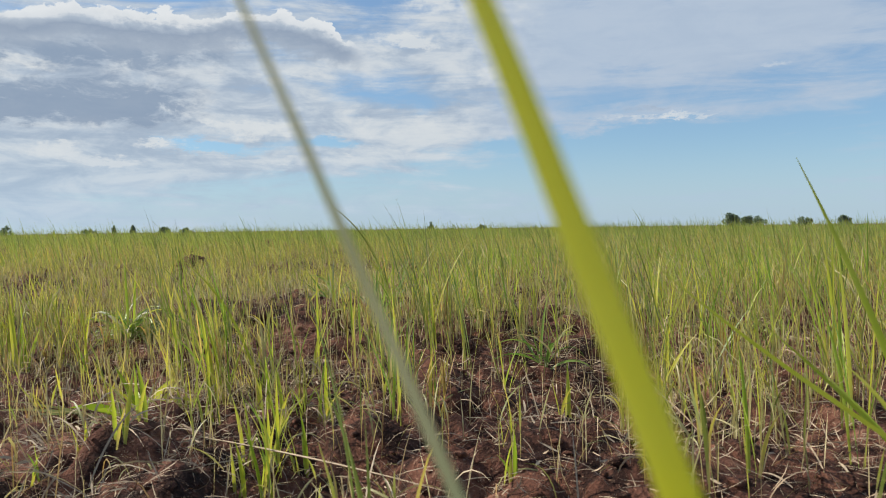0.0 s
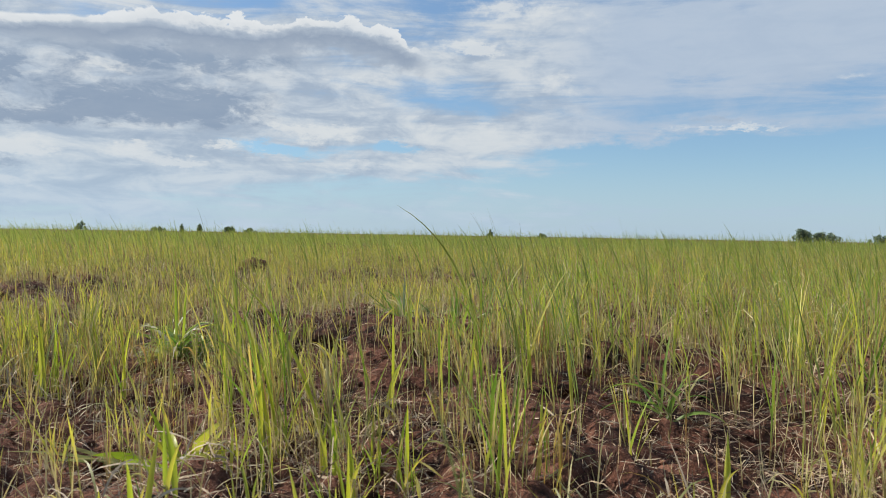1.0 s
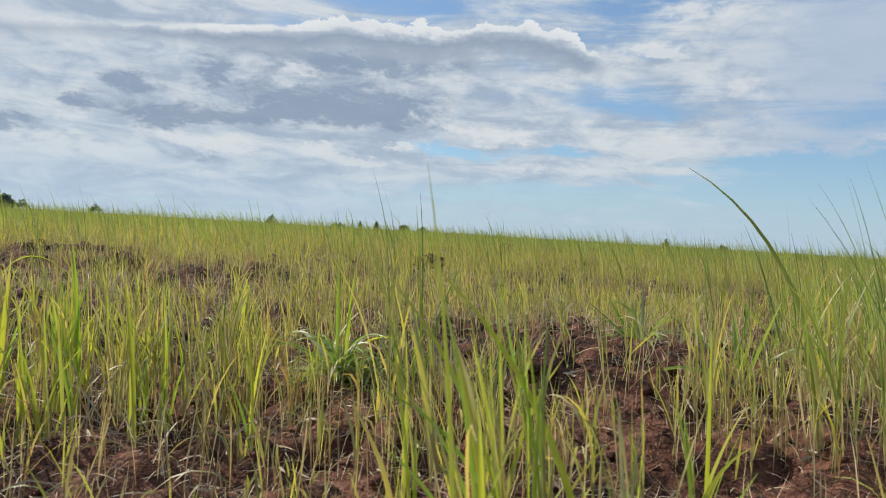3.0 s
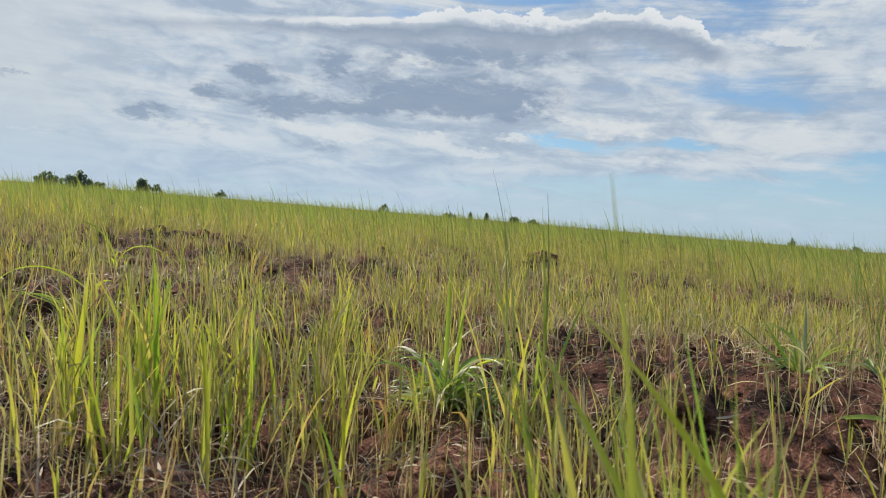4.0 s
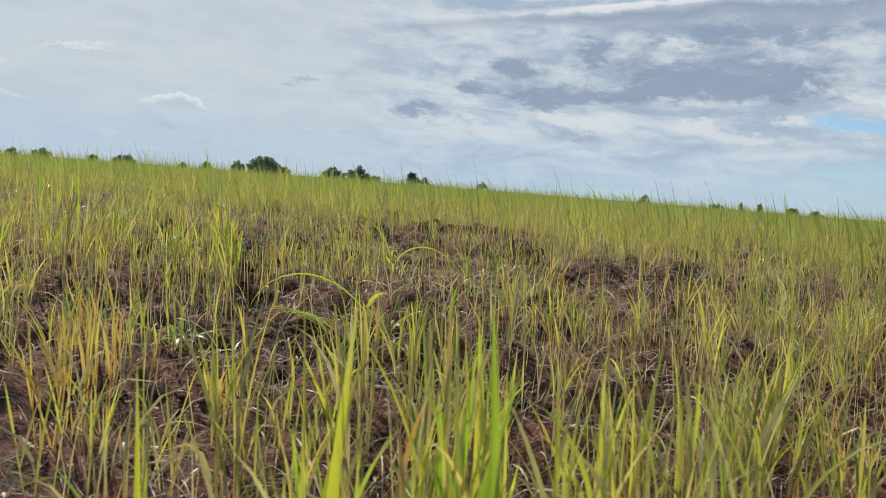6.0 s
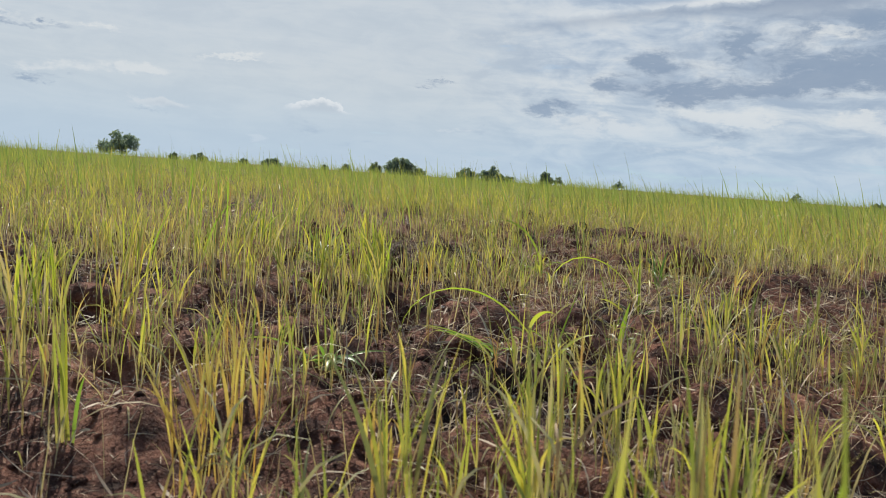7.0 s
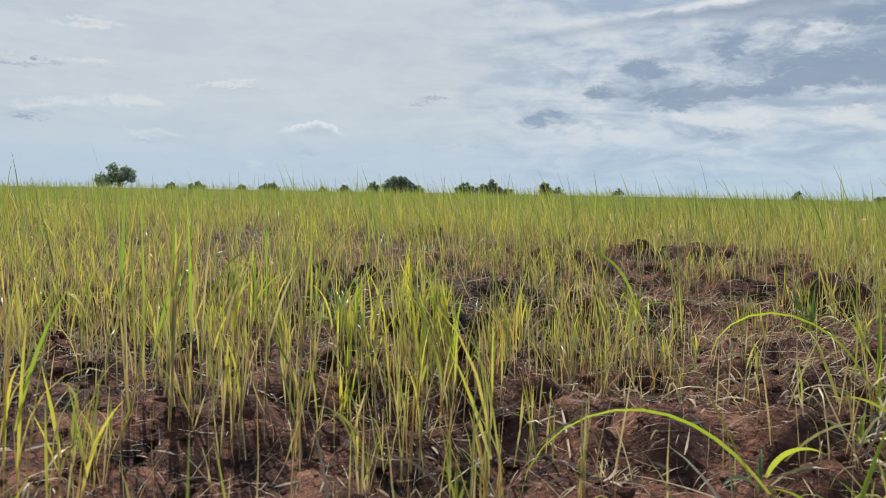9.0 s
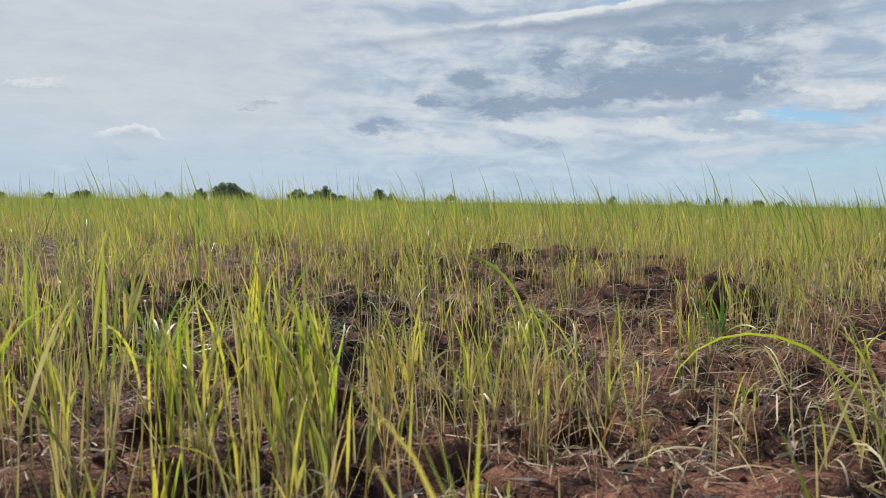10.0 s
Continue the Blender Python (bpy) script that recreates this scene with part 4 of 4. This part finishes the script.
# ---- broad-leaved weeds ----
def weed(x, y, label, count, long, width, lean, droop, seed, mats, extra=(), fresh=None):
    rng = np.random.default_rng(seed)
    rows = [(360 * k / count + rng.normal(0, 30), long * rng.uniform(0.45, 1.2), max(3, rng.normal(lean, 22)), max(5, rng.normal(droop, 48)), width * rng.uniform(0.65, 1.2), rng.uniform(0, 0.04))
            for k in range(count)]
    return blade_thing("weed", label, "weed", x, y, rows + list(extra), [mats[k % len(mats)] for k in range(count)] + [fresh or BRIGHT] * len(extra))


weed(-0.82, 2.00, "bright green seedling with broad leaves, some lying on the soil", 5, 0.13, 0.022, 30, 60, 1, [LIME, BRIGHT],
     [(170, 0.19, 22, 14, 0.026, 0.0, 1.2), (10, 0.16, 20, 36, 0.026, 0.0, -1.2), (180, 0.19, 64, 36, 0.036, 0.02, 1.0), (5, 0.15, 52, 48, 0.040, 0.02, -1.0), (350, 0.11, 36, 70, 0.036, 0.02, -1.1), (200, 0.13, 50, 40, 0.030, 0.01, 1.1), (60, 0.16, 18, 60, 0.026, 0.0)])
blade_thing("weed", "withered pale weed leaves lying on the soil", "weed", -0.93, 2.07, [(182, 0.34, 78, 16, 0.020, 0.025, 0.7), (172, 0.26, 74, 18, 0.026, 0.02, 0.6), (190, 0.22, 70, 30, 0.024, 0.02, 0.7), (165, 0.40, 80, 12, 0.014, 0.02, 0.6), (200, 0.16, 60, 40, 0.022, 0.02, 0.5)], [FADED])
weed(-1.30, 3.08, "dense clump of green and withered grass weed", 62, 0.21, 0.0062, 36, 125, 2, [WEED, FADED, WEED, BRIGHT, WEED], [(120, 0.34, 12, 12, 0.010, 0.03), (95, 0.28, 4, 12, 0.010, 0.03), (330, 0.26, 38, 75, 0.007, 0.05), (190, 0.33, 52, 65, 0.008, 0.02)])
weed(-1.33, 3.10, "grass weed with broad pale arching leaves", 24, 0.23, 0.013, 34, 105, 31, [BRIGHT, FADED, WEED])
weed(-1.23, 3.12, "low clump of dark green weed leaves", 60, 0.15, 0.0058, 50, 110, 12, [WEED, WEED, FADED])
weed(-1.40, 3.14, "low tangle of withered weed leaves", 44, 0.16, 0.0055, 55, 100, 17, [FADED, WEED])
weed(-0.58, 3.85, "half-withered broad-leaved weed on a soil mound", 54, 0.24, 0.010, 46, 80, 3, [BRIGHT, WEED, WEED, FADED])
weed(-0.35, 4.35, "half-withered broad-leaved weed on a soil mound", 30, 0.17, 0.009, 60, 60, 4, [FADED, WEED])
weed(-0.30, 3.40, "green grass weed with spreading leaves", 16, 0.24, 0.012, 28, 60, 5, [WEED])
weed(-3.20, 4.18, "green weed with one long leaf arching over", 6, 0.12, 0.007, 35, 80, 6, [WEED, FADED], [(202, 0.54, 12, 160, 0.011, -0.015, 0.6), (250, 0.30, 2, 5, 0.008, 0.0)])
weed(-3.10, 3.595, "green weed with one long leaf arching to the soil", 3, 0.09, 0.007, 45, 90, 7, [FADED, WEED], [(238.7, 0.48, 40, 135, 0.010, 0.02, 0.6), (252, 0.26, 30, 4, 0.008, 0.03), (25, 0.10, 20, 95, 0.017, 0.05, -0.6)])
weed(-3.14, 3.00, "low weed with pale pointed leaves spread over the soil", 20, 0.10, 0.009, 55, 70, 8, [WEED, FADED, WEED],
     [(239, 0.21, 50, 62, 0.015, 0.02, 0.5), (330, 0.12, 62, 75, 0.020, 0.04, 0.3), (300, 0.13, 66, 60, 0.013, 0.03, 0.4), (15, 0.15, 55, 70, 0.016, 0.03, 0.4), (60, 0.14, 60, 40, 0.012, 0.03, 0.4), (350, 0.12, 58, 80, 0.018, 0.04, 0.3)], WEED)
weed(-2.95, 3.36, "ragged grass weed with withered pale leaves", 10, 0.08, 0.005, 35, 140, 9, [FADED, WEED, WEED],
     [(235, 0.17, 52, 50, 0.010, 0.02, 0.6), (225, 0.22, 62, 34, 0.008, 0.02, 0.6), (210, 0.20, 66, 30, 0.008, 0.02, 0.5), (250, 0.15, 45, 60, 0.009, 0.02, 0.6), (300, 0.15, 50, 60, 0.008, 0.02)], WEED)
weed(-2.97, 3.57, "ragged grass weed with withered pale leaves", 9, 0.09, 0.006, 30, 140, 19, [FADED, WEED, BRIGHT], [(200, 0.11, 20, 90, 0.014, 0.02, 0.6), (60, 0.22, 14, 6, 0.007, 0.0, 0.5), (20, 0.13, 40, 40, 0.012, 0.03, 0.6)])
weed(-3.06, 3.92, "small weed with a kinked broad leaf", 5, 0.08, 0.007, 45, 90, 18, [FADED, WEED], [(100, 0.14, 8, 20, 0.014, 0.0, 0.6), (190, 0.09, 60, 40, 0.014, 0.11, 0.6)])
weed(-4.67, 3.70, "grey-green clump of drooping grass weed", 56, 0.25, 0.009, 42, 90, 10, [WEED, FADED])
weed(-3.16, 4.02, "green weed with short broad leaves", 9, 0.10, 0.010, 35, 70, 11, [BRIGHT, FADED])
weed(-2.75, 3.42, "small tangle of pale green grass weed", 22, 0.09, 0.005, 28, 130, 13, [BRIGHT, WEED, FADED])
weed(-3.85, 5.05, "green grass weed with spreading leaves", 20, 0.21, 0.009, 30, 70, 14, [WEED])
weed(-4.35, 4.75, "green grass weed with a long arching leaf", 16, 0.19, 0.009, 30, 70, 15, [WEED, BRIGHT], [(215, 0.45, 15, 110, 0.012, 0.05)])
weed(0.35, 2.62, "green grass weed with spreading leaves", 12, 0.25, 0.012, 25, 55, 16, [WEED])


# ---- clods, crumbs and straw ----
def clod_mesh(seed, rough=0.28):
    bm = bmesh.new()
    bmesh.ops.create_icosphere(bm, subdivisions=4, radius=1.0)
    for vert in bm.verts:
        p = vert.co.copy()
        bump = 1 + 1.2 * rough * noise.noise(p * 1.2 + Vector((seed, 0, 0))) + 0.30 * abs(noise.noise(p * 2.6 + Vector((0, seed, 0)))) - 0.14 * abs(noise.noise(p * 6 + Vector((0, 0, seed)))) + 0.06 * noise.noise(p * 12) + 0.025 * noise.noise(p * 25)
        vert.co = p * bump
    mesh = bpy.data.meshes.new("soil_clod")
    bm.to_mesh(mesh)
    bm.free()
    for poly in mesh.polygons:
        poly.use_smooth = True
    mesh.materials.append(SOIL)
    return mesh


CLODS = [clod_mesh(3.7 * k + 1) for k in range(6)]


def clod(x, y, wide, high, k, label="rough clod of red-brown ploughed soil"):
    ob = new("soil_clod", CLODS[k % 6])
    ob.matrix_basis = pose(x, y, float(relief(x, y)) + 0.22 * high, 0, 0, 67 * k) @ Matrix.Diagonal((wide / 2, wide / 2.3, high / 1.7, 1))
    return tagged(ob, label, "soil clod", "soil clods")


for k, (x, y, wide, high) in enumerate([(-4.03, 5.44, 0.28, 0.15), (-3.80, 2.58, 0.15, 0.09), (-5.57, 6.75, 0.13, 0.05), (-4.36, 7.0, 0.18, 0.08),
                                        (-2.87, 8.0, 0.26, 0.12), (-3.93, 7.2, 0.2, 0.12), (-2.91, 8.6, 0.3, 0.14), (-5.78, 6.43, 0.12, 0.05), (-4.49, 3.85, 0.2, 0.08),
                                        (-3.92, 3.40, 0.16, 0.07), (-5.42, 8.58, 0.22, 0.09), (-6.05, 3.76, 0.18, 0.06), (-5.51, 3.04, 0.16, 0.05),
                                        (-8.27, 6.38, 0.36, 0.18), (-7.98, 7.79, 0.36, 0.18), (-4.37, 18.9, 0.4, 0.2)]):
    clod(x, y, wide, high, k)
for k in range(90):
    x, y = RNG.uniform(-6.0, 1.8), RNG.uniform(1.4, 8.0)
    if clear_of_track(np.array([x]), np.array([y]), 0.5)[0]:
        size = RNG.uniform(0.03, 0.09)
        clod(x, y, size * 1.3, size * RNG.uniform(0.6, 0.9), k)


def crumbs(count, low, high, x0, x1, y0, y1):
    """Loose crumbs of soil."""
    bm = bmesh.new()
    bmesh.ops.create_icosphere(bm, subdivisions=1, radius=1.0)
    ball = np.array([v.co[:] for v in bm.verts])
    tris = np.array([[v.index for v in f.verts] for f in bm.faces])
    bm.free()
    x, y = RNG.uniform(x0, x1, count), RNG.uniform(y0, y1, count)
    size = low * (high / low) ** (RNG.random(count) ** 2.2)
    lumps = ball[None] * (1 + RNG.normal(0, 0.22, (count, len(ball), 1))) * (size[:, None] * RNG.uniform(0.6, 1.1, (count, 3)) * np.array([1.2, 1.2, 0.6]))[:, None, :]
    lumps += np.stack([x, y, relief(x, y) + size * 0.25], -1)[:, None, :]
    faces = (tris[None] + (np.arange(count) * len(ball))[:, None, None]).reshape(-1, 3)
    return mesh_of("soil_crumbs", lumps.reshape(-1, 3), faces, [SOIL])


tagged(new("soil_crumbs", crumbs(15000, 0.002, 0.017, -5.2, 1.4, 1.2, 5.2)), "loose crumbs of red-brown soil", "soil", kind="stuff")


def straw(count, low, high, x0, x1, y0, y1, wide):
    """Dry stalks lying about; some bent upwards."""
    x, y = RNG.uniform(x0, x1, count), RNG.uniform(y0, y1, count)
    keep = RNG.random(count) < 0.45 + 0.5 * (swell(x, y, 0.5, 31) > 0)
    x, y = x[keep], y[keep]
    m = len(x)
    long, az = RNG.uniform(low, high, m), RNG.uniform(0, 2 * math.pi, m)
    lift = np.abs(RNG.normal(0.10, 0.20, m)) + (RNG.random(m) < 0.12) * RNG.uniform(0.2, 0.9, m)
    base = np.stack([x, y, relief(x, y) + RNG.uniform(0.002, 0.02, m)], -1)
    v, f, uv = ribbons(base, long, az, math.pi / 2 - lift, RNG.normal(0.1, 0.6, m), RNG.uniform(0.6, 1.3, m) * wide, 3, 0.0, None, RNG.normal(0, 0.6, m))
    return mesh_of("straw_litter", v, f, [STRAW], uv)


tagged(new("straw_litter", straw(52000, 0.012, 0.085, -5.5, 1.6, 1.2, 6.2, 0.0018)), "dry pale straw scattered over the soil", "straw", kind="stuff")
tagged(new("straw_litter", straw(2000, 0.02, 0.11, -0.9, 1.0, 1.15, 2.6, 0.0026)), "dry pale straw scattered over the soil", "straw", kind="stuff")
tagged(new("straw_litter", straw(8000, 0.015, 0.06, -5.2, 1.5, 1.2, 5.5, 0.0050)), "dry shrivelled leaves scattered over the soil", "straw", kind="stuff")
def tangle(count, x0, x1, y0, y1):
    """Withered leaves, bent and curled over the soil."""
    x, y = RNG.uniform(x0, x1, count), RNG.uniform(y0, y1, count)
    keep = RNG.random(count) < 0.5 + 0.9 * swell(x, y, 0.33, 33)
    x, y = x[keep], y[keep]
    m = len(x)
    base = np.stack([x, y, relief(x, y) + RNG.uniform(0, 0.035, m)], -1)
    v, f, uv = ribbons(base, RNG.uniform(0.05, 0.20, m), RNG.uniform(0, 6.28, m), RNG.uniform(0.2, 1.3, m), RNG.uniform(0.4, 2.8, m), RNG.uniform(0.0020, 0.0042, m), 6, 0.0, None, RNG.normal(0, 0.7, m))
    return mesh_of("withered_leaves", v, f, [STRAW, STEM], uv, np.repeat(RNG.integers(0, 2, m), 6))


tagged(new("withered_leaves", tangle(9500, -5.5, 1.6, 1.2, 5.6)), "withered tan rice leaves curled over the soil", "straw", kind="stuff")
tagged(new("straw_litter", straw(22000, 0.06, 0.22, -11, 4, 4.5, 12, 0.0035)), "dry straw between the rice farther off", "straw", kind="stuff")


def stalk(x, y, long, az, lift, droop, wide):
    one = lambda v: np.array([float(v)])
    v, f, uv = ribbons(np.array([[x, y, float(relief(x, y)) + 0.012]]), one(long), one(radians(az)), one(radians(90 - lift)), one(radians(droop)), one(wide), 10, 0.8)
    return tagged(new("dry_stalk", mesh_of("dry_stalk", v, f, [STRAW], uv)), "long dry straw stalk lying on the soil", "stalk", "dry stalks")


for row in [(-0.56, 1.71, 0.92, -50, 8, 3, 0.007), (-3.0, 3.55, 0.30, 190, 8, 20, 0.005), (-3.4, 3.5, 0.34, 140, 6, 14, 0.005), (-0.55, 3.0, 0.3, 200, 10, 20, 0.005),
            (0.45, 2.0, 0.36, 150, 16, 30, 0.005), (-2.75, 3.05, 0.28, 250, 9, 25, 0.005), (-1.55, 2.95, 0.3, 10, 10, 24, 0.005), (-3.55, 3.85, 0.3, 80, 8, 20, 0.006), (-4.2, 3.15, 0.32, 200, 6, 14, 0.005)]:
    stalk(*row)


def stick(x, y, long, thick, turn):
    """A short broken length of thick stalk."""
    bm = bmesh.new()
    rings = []
    for i in range(7):
        s = i / 6
        r = thick / 2 * (1 + 0.12 * math.sin(9 * s) - 0.15 * s)
        rings.append([bm.verts.new(((s - 0.5) * long, r * math.cos(a) + 0.004 * math.sin(5 * s), r * math.sin(a))) for a in (radians(45 * k) for k in range(8))])
    for one, two in zip(rings, rings[1:]):
        for k in range(8):
            bm.faces.new((one[k], one[(k + 1) % 8], two[(k + 1) % 8], two[k])).smooth = True
    bm.faces.new(rings[0][::-1]), bm.faces.new(rings[-1])
    mesh = bpy.data.meshes.new("stick")
    bm.to_mesh(mesh)
    bm.free()
    mesh.materials.append(WOOD)
    ob = new("stick", mesh)
    ob.matrix_basis = pose(x, y, float(relief(x, y)) + thick * 0.35, 0, 4, turn)
    return tagged(ob, "short broken piece of tan stalk on the soil", "stick")


WOOD = plain_material("dry_wood", (0.20, 0.12, 0.07), (0.42, 0.29, 0.19), 60.0, 0.7)
stick(-2.90, 3.12, 0.085, 0.018, 60)
PALE = plain_material("pale_stone", (0.42, 0.38, 0.33), (0.62, 0.57, 0.50), 30.0, 0.8)
PEBBLE = clod_mesh(21.3, 0.2).copy()
PEBBLE.name = "pebble"
PEBBLE.materials[0] = PALE
for k, (x, y, size) in enumerate([(-3.09, 2.83, 0.016), (-3.62, 3.66, 0.012), (-3.5, 3.42, 0.011), (-0.75, 1.86, 0.012), (-0.2, 2.0, 0.010), (-4.1, 3.9, 0.013), (-1.55, 2.95, 0.011), (-2.8, 3.3, 0.010)]):
    pebble = new("pebble", PEBBLE)
    pebble.matrix_basis = pose(x, y, float(relief(x, y)) + 0.3 * size, 0, 0, 50 * k) @ Matrix.Diagonal((size / 2, size / 2.4, size / 2.8, 1))
    tagged(pebble, "small pale pebble lying on the soil", "pebble", "pebbles on the soil")

# ---- trees on the skyline ----
def tree(az, top, wide, seed, far=200.0, open_crown=False):
    """A field tree: trunk, limbs and a crown of many small leaves. top, wide: degrees over the horizon and across."""
    rng = np.random.default_rng(seed)
    a = radians(az)
    x, y = -1.5 - far * math.sin(a), 2 + far * math.cos(a)
    high, across = far * math.tan(radians(top)) + 1.2, far * math.tan(radians(wide))
    root = new("tree")
    root.matrix_basis = pose(x, y, float(relief(x, y)), 0, 0, az)
    trunk_top = high * (0.5 if open_crown and across < high else 0.3)
    lobes = []
    count = 5 if across < high * 0.9 else 9
    full = open_crown and across > high

    def limb(name, parent, p, q, r0, r1):
        bm = bmesh.new()
        way = q - p
        turn = way.to_track_quat("Z", "Y").to_matrix().to_4x4()
        bmesh.ops.create_cone(bm, cap_ends=True, segments=7, radius1=r0, radius2=r1, depth=way.length, matrix=Matrix.Translation((p + q) / 2) @ turn)
        mesh = bpy.data.meshes.new(name)
        bm.to_mesh(mesh)
        bm.free()
        mesh.materials.append(BARK)
        return part(name, mesh, parent)

    fork = Vector((rng.normal(0, 0.04) * high, 0, trunk_top * 0.75))
    trunk = limb("trunk", root, Vector((0, 0, -0.4)), fork, 0.035 * high + 0.05, 0.022 * high + 0.03)
    for k in range(count + (5 if open_crown else 0)):
        u = (k % count + 0.5) / count * 2 - 1 + rng.normal(0, 0.12)
        peak = high * (1 - 0.42 * abs(u) ** 1.6) * (rng.uniform(0.42 if full else 0.72, 1.0) if k < count else rng.uniform(0.45, 0.7))
        r = max(0.25, min(across / count * rng.uniform(0.75, 1.15), high * 0.42)) * (1.35 if full else 1.0)
        c = Vector((u * (across / 2 - r * 0.6), rng.normal(0, 0.15) * across, max(peak - r * 0.8, 0.3)))
        lobes.append((c, r))
        if not open_crown and c.z > r * 1.6:
            for down in np.arange(0.8 * r, c.z, 0.8 * r):
                lobes.append((Vector((c.x * rng.uniform(0.8, 1.05), c.y, c.z - down)), r * rng.uniform(0.8, 1.05)))
        limb("limb", trunk, fork, c, 0.014 * high + 0.02, 0.006 * high + 0.01)
    # leaves: small quads spread through the lobes, denser at their skins
    pts, leaf = [], 0.10 + 0.022 * high
    for c, r in lobes:
        n = int(np.clip(120 * (r / leaf) ** 2 / 12, 40, 300) * (0.6 if open_crown and not full else 1))
        d = rng.normal(0, 1, (n, 3))
        d /= np.linalg.norm(d, axis=1)[:, None]
        knob = 1 + 0.22 * np.sin(d[:, :1] * 5 + seed) * np.cos(d[:, 2:] * 6 + seed)
        pts.append(np.array(c) + d * r * (rng.uniform(0.25, 1.05, (n, 1)) ** 0.5) * knob * np.array([1.0, 1.0, 0.8]))
    pts = np.concatenate(pts)
    n = len(pts)
    e1, e2 = rng.normal(0, 1, (n, 3)), rng.normal(0, 1, (n, 3))
    e1 /= np.linalg.norm(e1, axis=1)[:, None]
    e2 -= e1 * (e1 * e2).sum(1, keepdims=True)
    e2 /= np.linalg.norm(e2, axis=1)[:, None]
    s = leaf * rng.uniform(0.6, 1.4, (n, 1))
    quad = np.stack([pts - e1 * s, pts - e2 * s * 0.55, pts + e1 * s, pts + e2 * s * 0.55], 1).reshape(-1, 3)
    part("crown", mesh_of("crown", quad, np.arange(n * 4).reshape(-1, 4), [HAZED_CROWN], smooth=False), root, "dark green leafy crown")
    size = "broad dark green tree" if wide > 1.7 else "small dark green tree" if top > 0.3 else "low dark bush"
    return tagged(root, size + " on the far edge of the field", "tree" if top > 0.3 else "bush", "trees on the skyline")


for k, row in enumerate([(89.3, 2.3, 3.6), (78.95, 1.75, 2.9), (75.5, 0.3, 0.7), (73.75, 0.42, 1.2), (70.6, 0.2, 0.8), (68.6, 0.42, 1.5), (64.7, 0.15, 0.6), (63.1, 0.3, 0.9), (60.9, 0.6, 1.1), (59.0, 1.22, 2.5),
                         (57.6, 0.4, 1.2), (53.8, 0.72, 1.8), (52.0, 0.95, 1.9), (50.7, 0.3, 1.0), (47.9, 1.08, 0.95), (46.9, 0.45, 0.9), (42.5, 0.42, 0.85), (30.35, 0.4, 0.85), (25.3, 0.12, 1.1), (23.65, 0.3, 0.28),
                         (22.4, 0.35, 0.4), (20.3, 0.26, 0.9), (18.8, 0.1, 1.0), (0.5, 0.28, 0.5), (-3.5, 0.1, 0.8), (-21.8, 0.95, 1.15), (-23.1, 0.55, 1.9), (-26.5, 0.35, 1.4), (-29.0, 0.45, 1.0)]):
    tree(*row, 700 + k, open_crown=k in (1, 15, 16, 17))
